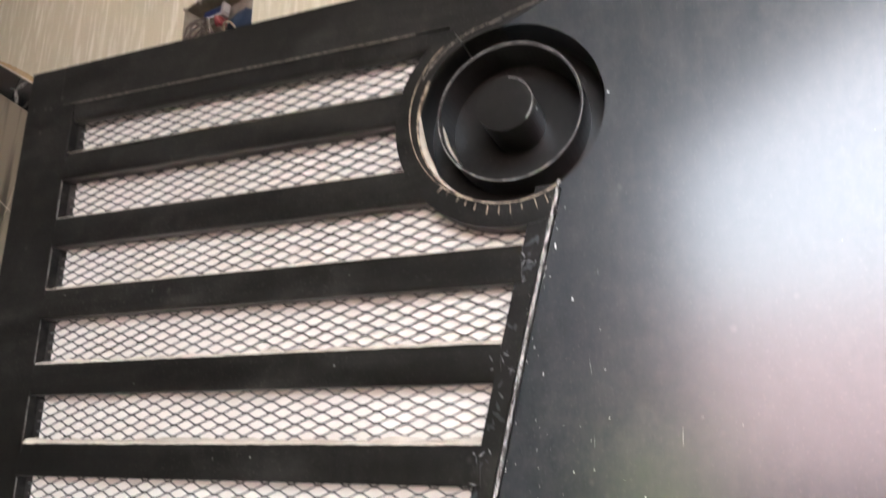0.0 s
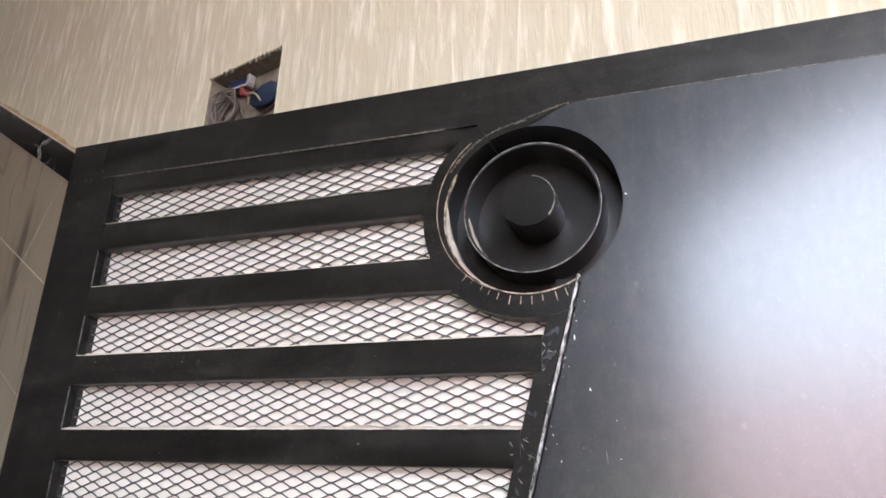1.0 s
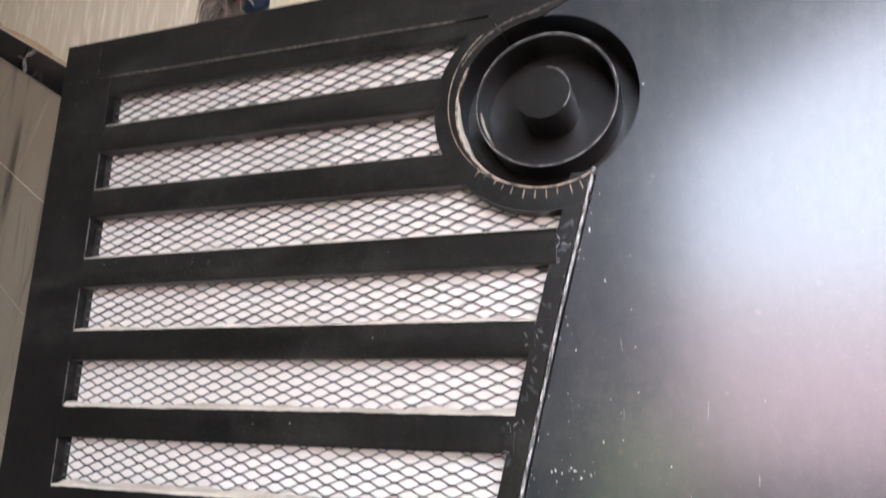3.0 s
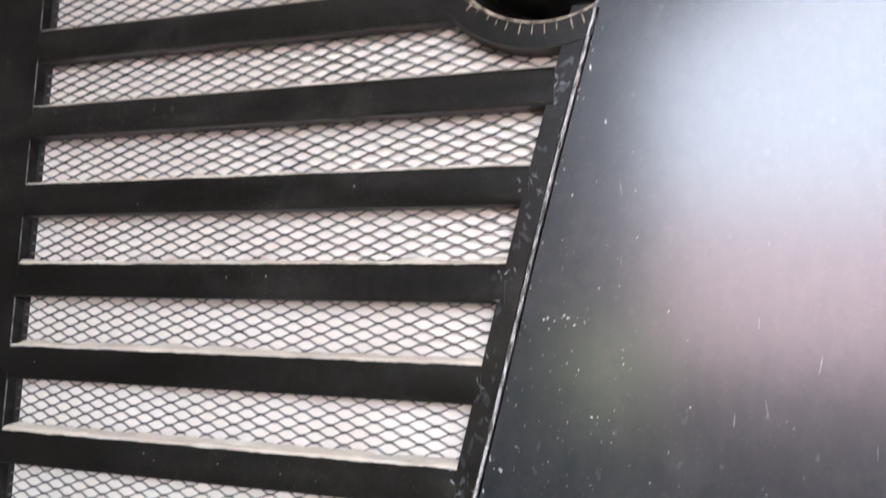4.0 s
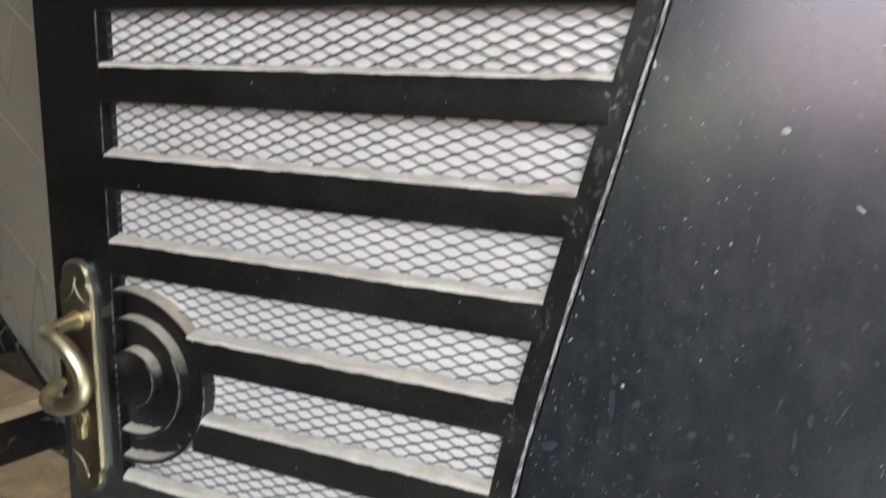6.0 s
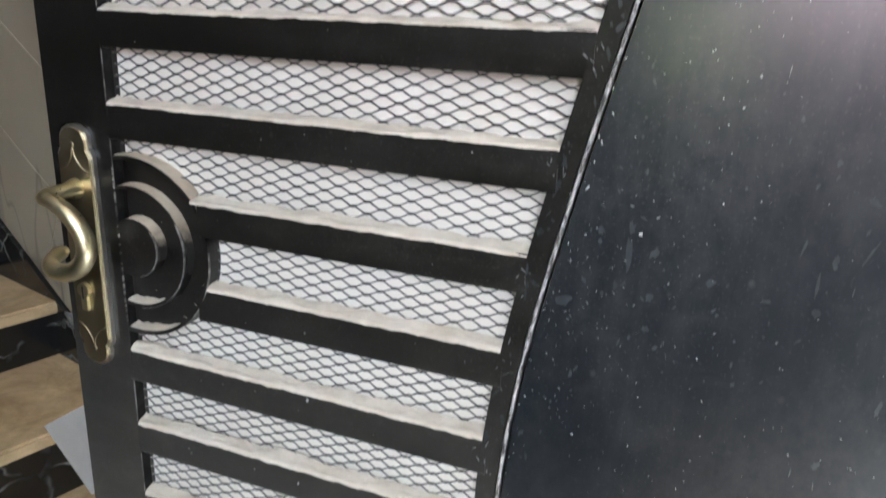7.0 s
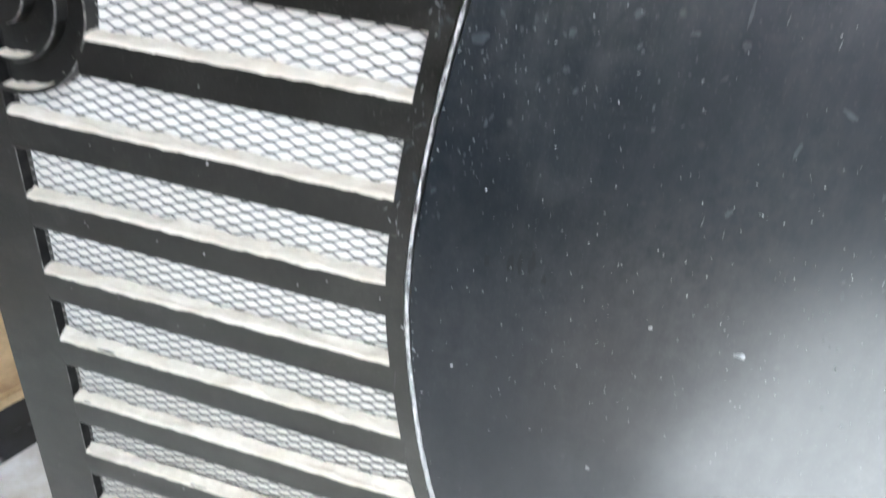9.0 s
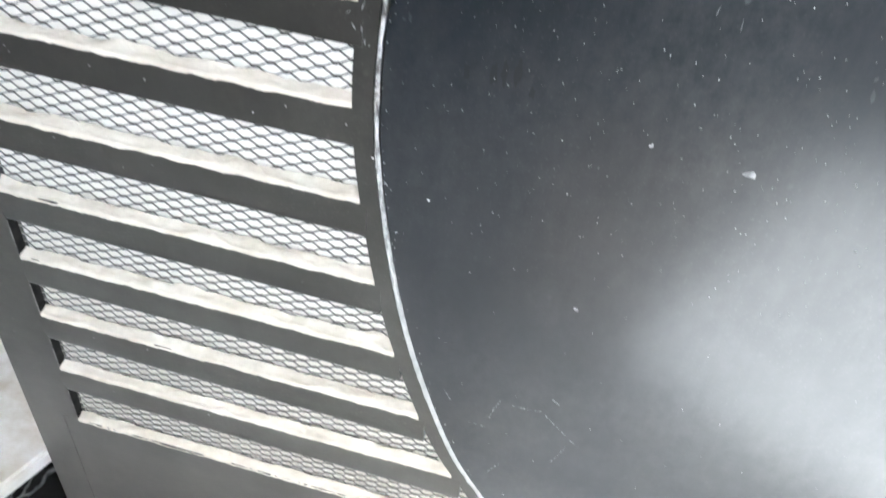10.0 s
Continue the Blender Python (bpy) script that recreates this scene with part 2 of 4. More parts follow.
WHITE_PLASTIC = Mat("white_plastic", (0.40, 0.39, 0.36), 0.4).m
CREAM_WIRE = Mat("cream_wire_jacket", (0.36, 0.32, 0.22), 0.5).m
RED = Mat("red_wire_jacket", (0.27, 0.05, 0.05), 0.5).m
CABLE = Mat("grey_cable_jacket", (0.17, 0.15, 0.125), 0.6).m

m = Mat("pale_paving", (0.5, 0.48, 0.45), 0.85)
m.color(m.ramp(m.noise(1.5, 6), (0.3, (0.50, 0.48, 0.45)), (0.7, (0.62, 0.60, 0.57))))
PAVING = m.m
m = Mat("pink_slope_render", (0.66, 0.45, 0.43), 0.9)
m.color(m.ramp(m.noise(1.2, 5), (0.3, (0.64, 0.42, 0.43)), (0.7, (0.72, 0.48, 0.49))))
PINK = m.m
m = Mat("green_leaves", (0.07, 0.12, 0.04), 0.5)
m.color(m.ramp(m.noise(9, 3), (0.3, (0.10, 0.19, 0.06)), (0.7, (0.18, 0.30, 0.10))))
thin = m.node("ShaderNodeBsdfTranslucent", Color=(0.42, 0.66, 0.22, 1))
both = m.node("ShaderNodeMixShader", Fac=0.65)
m.link(m.b.outputs[0], both.inputs[1])
m.link(thin.outputs[0], both.inputs[2])
m.link(both.outputs[0], m.t.nodes["Material Output"].inputs[0])
LEAF = m.m
m = Mat("white_ceiling_paint", (0.78, 0.77, 0.73), 0.9)
m.color(m.ramp(m.noise(4, 4), (0.3, (0.75, 0.74, 0.70)), (0.7, (0.80, 0.79, 0.76))))
CEILING = m.m


m = Mat("slate_wall_render", (0.05, 0.055, 0.062), 0.9)
m.color(m.ramp(m.noise(3, 5), (0.3, (0.042, 0.046, 0.052)), (0.7, (0.062, 0.068, 0.076))))
SLATE = m.m
m = Mat("dark_unseen_floor", (0.02, 0.015, 0.01), 0.9, spec=0.15)
m.color(m.ramp(m.noise(5, 6), (0.3, (0.016, 0.011, 0.008)), (0.7, (0.028, 0.020, 0.014))))
DARK_FLOOR = m.m

# ---- mesh helpers ----
def part(name, bm, material, parent=None, label="", smooth=False):
    """Links a bmesh as one mesh object, under a thing or a part."""
    bmesh.ops.recalc_face_normals(bm, faces=bm.faces)
    me = bpy.data.meshes.new(name)
    bm.to_mesh(me)
    bm.free()
    me.materials.append(material)
    if smooth:
        for poly in me.polygons:
            poly.use_smooth = True
    ob = new(name, me)
    ob.parent = parent
    if label:
        ob["label"] = label
    return ob


def thing(name, label, category, at=(0, 0, 0), kind="", group=""):
    ob = new(name)
    ob.location = at
    ob.empty_display_size = 0.1
    bpy.context.view_layer.update()
    return tagged(ob, label, category, group, kind)


def box(bm, lo, hi, bevel=0.0, segments=2):
    c = [(a + b) / 2 for a, b in zip(lo, hi)]
    d = [abs(b - a) for a, b in zip(lo, hi)]
    made = bmesh.ops.create_cube(bm, size=1.0, matrix=Matrix.Translation(c) @ Matrix.Diagonal((*d, 1)))
    if bevel:
        edges = list({e for v in made["verts"] for e in v.link_edges})
        bmesh.ops.bevel(bm, geom=edges, offset=bevel, segments=segments, affect="EDGES", profile=0.6)
    return bm


def prism(bm, outline, y0, y1):
    """A solid from an outline in x, z between the depths y0 and y1."""
    front = [bm.verts.new((x, y0, z)) for x, z in outline]
    back = [bm.verts.new((x, y1, z)) for x, z in outline]
    n = len(outline)
    for i, j, k in tessellate_polygon([[Vector((x, z, 0)) for x, z in outline]]):
        bm.faces.new((front[i], front[j], front[k]))
        bm.faces.new((back[k], back[j], back[i]))
    for i in range(n):
        bm.faces.new((front[i], back[i], back[(i + 1) % n], front[(i + 1) % n]))
    return bm


def slab(bm, outline, z0, z1):
    """A solid from an outline in x, y between the heights z0 and z1."""
    low = [bm.verts.new((x, y, z0)) for x, y in outline]
    top = [bm.verts.new((x, y, z1)) for x, y in outline]
    bm.faces.new(list(reversed(low)))
    bm.faces.new(top)
    n = len(outline)
    for i in range(n):
        bm.faces.new((low[i], low[(i + 1) % n], top[(i + 1) % n], top[i]))
    return bm


def ring(bm, cx, cz, r0, r1, y0, y1, a0=0.0, a1=360.0, steps=72):
    """A flat-bar ring (or an arc of one) round an axis along y."""
    full = a1 - a0 >= 360
    n = steps if full else steps + 1
    rows = []
    for i in range(n):
        a = radians(a0 + (a1 - a0) * i / steps)
        c, s = math.cos(a), math.sin(a)
        rows.append([bm.verts.new((cx + r * c, y, cz + r * s)) for r, y in ((r0, y0), (r1, y0), (r1, y1), (r0, y1))])
    for i in range(n if full else n - 1):
        p, q = rows[i], rows[(i + 1) % n]
        for k in range(4):
            bm.faces.new((p[k], q[k], q[(k + 1) % 4], p[(k + 1) % 4]))
    if not full:
        bm.faces.new(rows[0])
        bm.faces.new(list(reversed(rows[-1])))
    return bm


def tube(bm, points, radius, sides=8, close=False):
    """A round bar through points; radius may be a list."""
    pts = [Vector(p) for p in points]
    n = len(pts)
    rad = radius if isinstance(radius, (list, tuple)) else [radius] * n
    rows, side = [], None
    for i, p in enumerate(pts):
        way = (pts[min(i + 1, n - 1)] - pts[max(i - 1, 0)]) if not close else (pts[(i + 1) % n] - pts[i - 1])
        way.normalize()
        if side is None:
            side = way.orthogonal().normalized()
        side = (side - way * side.dot(way)).normalized()
        up = way.cross(side)
        rows.append([bm.verts.new(p + (side * math.cos(2 * math.pi * k / sides) + up * math.sin(2 * math.pi * k / sides)) * rad[i]) for k in range(sides)])
    for i in range(n if close else n - 1):
        p, q = rows[i], rows[(i + 1) % n]
        for k in range(sides):
            bm.faces.new((p[k], p[(k + 1) % sides], q[(k + 1) % sides], q[k]))
    if not close:
        bm.faces.new(list(reversed(rows[0])))
        bm.faces.new(rows[-1])
    return bm


def spline(points, per=10):
    """Catmull-Rom through tuples."""
    p = [Vector(a) for a in points]
    p = [2 * p[0] - p[1], *p, 2 * p[-1] - p[-2]]
    out = []
    for i in range(1, len(p) - 2):
        for k in range(per):
            t = k / per
            out.append(0.5 * (2 * p[i] + (p[i + 1] - p[i - 1]) * t + (2 * p[i - 1] - 5 * p[i] + 4 * p[i + 1] - p[i + 2]) * t * t + (3 * p[i] - p[i - 1] - 3 * p[i + 1] + p[i + 2]) * t**3))
    return out + [p[-2]]


def bead_row(bm, pts, size, seed):
    r = random.Random(seed)
    for p in pts:
        mat = Matrix.Translation((p[0] + r.uniform(-1, 1) * size * 0.4, p[1], p[2] + r.uniform(-1, 1) * size * 0.4)) @ Matrix.Diagonal((1.2, 0.55, 0.9, 1))
        bmesh.ops.create_icosphere(bm, subdivisions=1, radius=size * r.uniform(0.6, 1.2), matrix=mat)


# ---- the room ----
FLOOR = 0.055
WALL_TURN, WALL_AT = -15.0, (-0.93, 0.72, 0.0)  # the plastered wall behind the door leaf
WALL = pose(*WALL_AT, 0, 0, WALL_TURN)


def on_wall(ob):
    ob.matrix_world = WALL
    return ob


def wall_point(u, v):
    p = WALL @ Vector((u, v, 0))
    return p.x, p.y


# wall with its cut-out for a junction box
HU0, HU1, HZ0, HZ1 = 0.695, 0.947, 2.40, 2.640
bm = bmesh.new()
for u0, u1, z0, z1 in ((-3.3, HU0, -0.1, 3.96), (HU1, 4.9, -0.1, 3.96), (HU0, HU1, -0.1, HZ0), (HU0, HU1, HZ1, 3.96)):
    box(bm, (u0, 0.0, z0), (u1, 0.15, z1))
wall_north = on_wall(part("wall_north", bm, CREAM))
tagged(wall_north, "cream combed plaster wall with vertical streaks", "wall", kind="structure")
bm = bmesh.new()
box(bm, (HU0 - 0.01, 0.055, HZ0 - 0.01), (HU1 + 0.01, 0.10, HZ1 + 0.01))
for lo, hi in (((HU0 - 0.012, 0.003, HZ0), (HU0 + 0.002, 0.07, HZ1)), ((HU1 - 0.002, 0.003, HZ0), (HU1 + 0.012, 0.07, HZ1)), ((HU0, 0.003, HZ1 - 0.002), (HU1, 0.07, HZ1 + 0.012)), ((HU0, 0.003, HZ0 - 0.012), (HU1, 0.07, HZ0 + 0.002))):
    box(bm, lo, hi)
rng = random.Random(5)
for i in range(26):  # crumbled edge
    u = HU0 + (HU1 - HU0) * rng.random()
    s = 0.002 + 0.005 * rng.random()
    bmesh.ops.create_icosphere(bm, subdivisions=1, radius=s, matrix=Matrix.Translation((u, 0.004, HZ1 - 0.001)))
part("plaster_recess", bm, PLASTER, wall_north, "rough grey chiselled recess")

# Walls out of view are guessed, kept dark to dim the door's reflections.
EAST, SOUTH, HIGH = 3.50, -3.0, 3.95
SKEW = ((2.10, SOUTH), (-0.42, 1.6))  # made-up joint between two unseen floors that shape the door's reflection
bm = slab(bmesh.new(), [(-4.0, SOUTH), SKEW[0], SKEW[1], (-4.0, 1.6)], -0.08, FLOOR)
tagged(part("floor_dark_area", bm, DARK_FLOOR), "unseen floor area kept dark for the door's low reflection", "floor", kind="structure")
bm = slab(bmesh.new(), [SKEW[0], (EAST, SOUTH), (EAST, 1.6), SKEW[1]], -0.08, FLOOR)
tagged(part("floor", bm, PALE_MARBLE), "unseen pale floor that brightens the door's low reflection", "floor", kind="structure")
bm = box(bmesh.new(), (-4.0, SOUTH - 0.2, HIGH), (EAST + 0.2, 1.75, HIGH + 0.06))
tagged(part("ceiling", bm, CEILING), "plain white painted ceiling", "ceiling", kind="structure")
# south wall with the tall window that lets the daylight in
WX0, WX1, WZ0, WZ1 = 0.75, 2.60, 1.48, 3.78
VX0, VX1, VZ0, VZ1 = 0.36, 0.69, 1.22, 1.66  # small unseen opening beside it, added for a green spot in the reflection
bm = bmesh.new()
for x0, x1, z0, z1 in ((-4.0, VX0, -0.1, HIGH), (VX0, VX1, -0.1, VZ0), (VX0, VX1, VZ1, HIGH), (VX1, WX0, -0.1, HIGH), (WX1, EAST + 0.2, -0.1, HIGH), (WX0, WX1, -0.1, WZ0), (WX0, WX1, WZ1, HIGH)):
    box(bm, (x0, SOUTH - 0.2, z0), (x1, SOUTH, z1))
prism(bm, [(WX0, 3.1), (1.80, WZ1), (WX0, WZ1)], SOUTH - 0.2, SOUTH)  # unseen wedge added to slant the reflected window head
tagged(part("wall_south", bm, SLATE), "plain dark slate-grey plaster wall with a tall open window", "wall", kind="structure")
bm = box(bmesh.new(), (-4.15, SOUTH - 0.2, -0.1), (-4.0, 1.75, HIGH))
tagged(part("wall_west", bm, SLATE), "plain dark slate-grey plaster wall", "wall", kind="structure")
bm = box(bmesh.new(), (EAST, SOUTH - 0.2, -0.1), (EAST + 0.2, 0.1, HIGH))
tagged(part("wall_east", bm, SLATE), "plain dark slate-grey plaster wall", "wall", kind="structure")
bm = box(bmesh.new(), (-80, -80, -0.3), (80, 80, -0.1))
tagged(part("ground", bm, PAVING), "pale concrete paving outside", "ground", kind="structure")
bm = bmesh.new()  # long low slope rising from the window, added unseen for the pink reflection
low, high = [[bm.verts.new((x, y, z)) for x in (-12, 20)] for y, z in ((-7.5, 0.45), (-16.0, 4.6))]
foot, back_foot = [[bm.verts.new((x, y, -0.1)) for x in (-12, 20)] for y in (-7.5, -16.0)]
for q in ((low[0], low[1], high[1], high[0]), (foot[0], foot[1], low[1], low[0]), (high[0], high[1], back_foot[1], back_foot[0]), (foot[0], low[0], high[0], back_foot[0]), (foot[1], low[1], high[1], back_foot[1])):
    bm.faces.new(q)
tagged(part("pink_slope_reflector", bm, PINK), "plain pink sunlit slope added outside to tint the reflection", "roof", kind="structure")

# unseen bush outside the small opening, added to tint the door's reflection green
bm = bmesh.new()
rng = random.Random(3)
for i in range(900):
    p = Vector((0.36 + rng.gauss(0, 0.22), -4.6 + rng.gauss(0, 0.16), 1.25 + rng.gauss(0, 0.42)))
    q = Matrix.LocRotScale(p, Euler([rng.uniform(0, 6.3) for _ in range(3)]), (rng.uniform(0.03, 0.06), rng.uniform(0.02, 0.035), 1))
    bm.faces.new([bm.verts.new(q @ Vector(c)) for c in ((-1, 0, 0), (0, -1, 0.0), (1, 0, 0), (0, 1, 0.0))])
tube(bm, [(0.36, -4.6, -0.1), (0.37, -4.6, 0.5), (0.35, -4.6, 1.2)], [0.03, 0.025, 0.015], 8)
tagged(part("bush", bm, LEAF), "leafy green bush, unseen, added for the door's green reflection", "bush")

# ---- sloping marble dado along the stairs ----
SLOPE = math.atan(0.568)
BAND_U, BAND_Z = 0.119, 2.500  # a point on the band's lower edge
DADO = WALL @ pose(BAND_U, 0, BAND_Z, 0, math.degrees(SLOPE), 0)  # x down the slope, z square to it
TH, TL, ROWS_N = 0.2615, 0.42, 6
T0 = -0.045  # joint position along the slope


dado = thing("marble_dado", "sloping grey-brown marble wall tiles with black marble border above stairs", "wall tiles", kind="structure")
dado.matrix_world = DADO
bm = box(bmesh.new(), (-2.9, -0.0065, -TH * ROWS_N - 0.05), (2.3, 0.0, 0.08))
part("grout", bm, GROUT, dado, "pale grout bed")
bm = box(bmesh.new(), (0.0014, -0.008, 0.0014), (TL - 0.0014, -0.002, TH - 0.0014), 0.0012, 1)
tile0 = part("tile", bm, TILE, dado)
tile0.location = (T0, 0, -TH)
for row in range(ROWS_N):
    for col in range(-6, 6):
        if (row, col) != (0, 0):
            t = tile0.copy()
            scene.collection.objects.link(t)
            t.location = (T0 + col * TL, 0, -TH * (row + 1))
bm = box(bmesh.new(), (0.001, -0.016, 0.001), (TL - 0.001, -0.002, 0.077), 0.003, 2)
band0 = part("border_tile", bm, BLACK_MARBLE, dado, "black marble border strip with pale veins")
band0.location = (-0.287 - TL, 0, 0)
for col in range(-5, 4):
    if col:
        t = band0.copy()
        scene.collection.objects.link(t)
        t.location = (-0.287 - TL + col * TL, 0, 0)
bm = bmesh.new()
rows = []
for i in range(121):
    x = -2.0 + 2.6 * i / 120
    h = 0.078 + max(0.002, 0.012 + 0.014 * noise.noise((x * 5, 0.3, 0)) + 0.005 * noise.noise((x * 40, 2.3, 0)))
    rows.append((bm.verts.new((x, -0.0012, 0.07)), bm.verts.new((x, -0.0006, h))))
for p, q in zip(rows, rows[1:]):
    bm.faces.new((p[0], q[0], q[1], p[1]))
part("grout_smear", bm, OCHRE, dado, "ochre grout smeared along the border")
bm = box(bmesh.new(), (-2.9, -0.018, -TH * ROWS_N - 0.50), (2.3, -0.002, -TH * ROWS_N), 0.002, 1)
part("stair_skirting", bm, BLACK_MARBLE, dado, "black marble sloping skirting")

# ---- staircase ----
stairs = thing("staircase", "marble staircase with cream treads and black veined risers", "stairs", (*wall_point(0.4, -0.3), FLOOR), kind="structure")
back = stairs.matrix_world.inverted()
NOSES = [(1.05, 0.215), (0.745, 0.378), (0.44, 0.549), (0.103, 0.70), (-0.26, 0.862), (-0.60, 1.024), (-0.94, 1.186), (-1.28, 1.348), (-1.62, 1.51)]
for i, (u, z) in enumerate(NOSES):
    u_back = (NOSES[i + 1][0] if i + 1 < len(NOSES) else u - 0.34) - 0.03
    near = -0.62 if i == 0 else -1.1
    outline = [wall_point(a, b) for a, b in ((u_back, -0.001), (u, -0.001), (u, near), (u_back, near))]
    bm = slab(bmesh.new(), outline, z - 0.032, z)
    bmesh.ops.bevel(bm, geom=[e for e in bm.edges if abs(e.verts[0].co.z - e.verts[1].co.z) < 1e-6], offset=0.006, segments=2, affect="EDGES")
    ob = part("tread", bm, TREAD if i else PALE_TREAD, stairs, "" if i else "lowest dusty tread, whitened to stand for bright sunlight")
    ob.matrix_parent_inverse = back
    below = NOSES[i - 1][1] if i else FLOOR
    outline = [wall_point(a, b) for a, b in ((u - 0.045, -0.001), (u - 0.022, -0.001), (u - 0.022, near + 0.02), (u - 0.045, near + 0.02))]
    ob = part("riser", slab(bmesh.new(), outline, below - 0.02, z - 0.031), BLACK_MARBLE, stairs)
    ob.matrix_parent_inverse = back
bm = bmesh.new()
for i, (u, z) in enumerate(NOSES):
    near = -0.60 if i == 0 else -1.08
    slab(bm, [wall_point(a, b) for a, b in ((u - 0.37, -0.002), (u - 0.046, -0.002), (u - 0.046, near), (u - 0.37, near))], FLOOR, z - 0.033)
ob = part("stair_core", bm, PLASTER, stairs, "plastered stair body")
ob.matrix_parent_inverse = back

# card standing on a tread
bm = bmesh.new()
a = Vector((-0.426, 0.28, 0.664))
e1, e2 = Vector((0.84, -0.05, 0.55)).normalized() * 0.25, Vector((0.61, 0.02, -0.79)).normalized() * 0.155
g = [[a + e1 * (i / 6) + e2 * (j / 4) + Vector((0, 0.006 * math.sin(i * 0.9) * (j / 4), 0)) for i in range(7)] for j in range(5)]
vs = [[bm.verts.new(p) for p in row] for row in g]
for j in range(4):
    for i in range(6):
        bm.faces.new((vs[j][i], vs[j][i + 1], vs[j + 1][i + 1], vs[j + 1][i]))
bmesh.ops.solidify(bm, geom=bm.faces[:], thickness=0.0012)
tagged(part("card_sheet", bm, CARD), "plain white card sheet standing askew on a stair tread", "card")

# ---- wiring in the recess ----
RZ = HZ0 + 0.003


def in_recess(u, v, z):
    return WALL @ Vector((u, v, z))


bm = box(bmesh.new(), (-0.045, -0.012, -0.012), (0.045, 0.012, 0.012), 0.002)
conn = tagged(new("wire_connector"), "blue terminal block with a white bracket in the recess", "connector")
conn.matrix_world = WALL @ pose(0.775, 0.030, 2.612, 0, 4, 0) @ Matrix.Scale(0.72, 4)
part("terminal_block", bm, BLUE, conn)
bm = box(bmesh.new(), (-0.047, -0.014, -0.022), (0.056, 0.012, -0.0125), 0.0015)
box(bm, (0.046, -0.014, -0.0125), (0.058, 0.012, 0.02), 0.0015)
part("bracket", bm, WHITE_PLASTIC, conn, "white plastic bracket")
bm = bmesh.new()
bmesh.ops.create_icosphere(bm, subdivisions=3, radius=1.0)
for v in bm.verts:
    v.co *= 1 + 0.25 * noise.noise(v.co * 2.2)
    v.co = Vector((v.co.x * 0.048, v.co.y * 0.017, v.co.z * 0.03))
bundle = part("taped_wire", bm, BLUE_TAPE, smooth=True)
bundle.matrix_world = WALL @ pose(0.872, 0.032, 2.553, 0, -4, 0)
tagged(bundle, "dark blue taped bundle of wires in the recess", "wire bundle")
bm = bmesh.new()
for pts in (((0.795, 0.045, 2.598), (0.800, 0.018, 2.588), (0.808, 0.012, 2.572), (0.812, 0.014, 2.562)), ((0.802, 0.04, 2.58), (0.812, 0.012, 2.575), (0.822, 0.008, 2.562), (0.832, 0.012, 2.555))):
    tube(bm, [in_recess(*p) for p in spline(pts, 6)], 0.0055, 6)
tagged(part("red_wire", bm, RED, smooth=True), "short ends of red wire beside blue bundle", "wire")
bm = bmesh.new()
for i in range(5):
    r, c = 0.036 + 0.0025 * i, (0.741 + 0.002 * i, 0.034 - 0.007 * i, 2.540 + 0.002 * i)
    tube(bm, [in_recess(c[0] + r * math.cos(k * 0.2618) * (0.92 + 0.05 * i), c[1] + 0.005 * math.sin(k * 0.7854 + i), c[2] + r * 1.05 * math.sin(k * 0.2618)) for k in range(24)], 0.0030, 6, True)
tube(bm, [in_recess(*p) for p in spline(((0.705, 0.03, 2.52), (0.712, 0.012, 2.575), (0.728, 0.008, 2.592), (0.745, 0.02, 2.585), (0.775, 0.04, 2.545), (0.81, 0.045, 2.515), (0.94, 0.05, 2.545)), 8)], 0.0030, 6)
tagged(part("cable_coil", bm, CABLE, smooth=True), "coil of grey electric cable in the recess", "cable")
bm = tube(bmesh.new(), [in_recess(*p) for p in spline(((0.828, 0.02, 2.535), (0.842, 0.008, 2.550), (0.862, 0.008, 2.548), (0.872, 0.02, 2.532)), 8)], 0.0026, 6)
tagged(part("white_wire", bm, CREAM_WIRE, smooth=True), "bent end of cream-white wire in the recess", "wire")

# ---- the door leaf ----
X0, X1, BOTTOM, TOP = 0.010, 1.235, 0.065, 2.137
INNER = 0.090
CURVE = spline([(0.7065, 1.895), (0.6625, 1.715), (0.6095, 1.48), (0.5645, 1.285), (0.5315, 1.12), (0.517, 0.97), (0.526, 0.85), (0.5575, 0.70), (0.613, 0.55), (0.6625, 0.47), (0.706, 0.41), (0.81, 0.27), (0.955, 0.11), (1.0, 0.067)], 12)
CZ = np.array([p[1] for p in CURVE])[::-1]
CX = np.array([p[0] for p in CURVE])[::-1]


def curve_x(z):
    return float(np.interp(z, CZ, CX))


RAIL_L = (2.014, 1.928, 1.840, 1.7525, 1.665, 1.5775, 1.4895, 1.402, 1.313, 1.224, 1.135, 1.045, 0.953, 0.859, 0.765, 0.672, 0.580, 0.483, 0.378)
RAIL_R = (2.014, 1.927, 1.840, 1.752, 1.665, 1.577, 1.4885, 1.399, 1.309, 1.219, 1.129, 1.038, 0.949, 0.8566, 0.7645, 0.674, 0.584, 0.493, 0.390)


def rail_z(k, x=0.3):
    """The top of the slat under opening k, counted from the top; the slats are not quite level."""
    return RAIL_L[k - 1] + (RAIL_R[k - 1] - RAIL_L[k - 1]) * (x - 0.09) / 0.46


STRIP = 0.0185


def slat_height(k):
    return 0.036 + 0.001 * max(0, k - 10)


def mesh_y(z):
    """The mesh sits a little deeper towards the top."""
    return 0.0135 + 0.004 * (z - 0.5)


def lean(bm):
    for v in bm.verts:
        v.co.y += 0.004 * (v.co.z - 0.5)
    return bm


RX, RZ0, R_OUT, R_IN, R_RING = 0.659, 1.973, 0.117, 0.0925, 0.0725
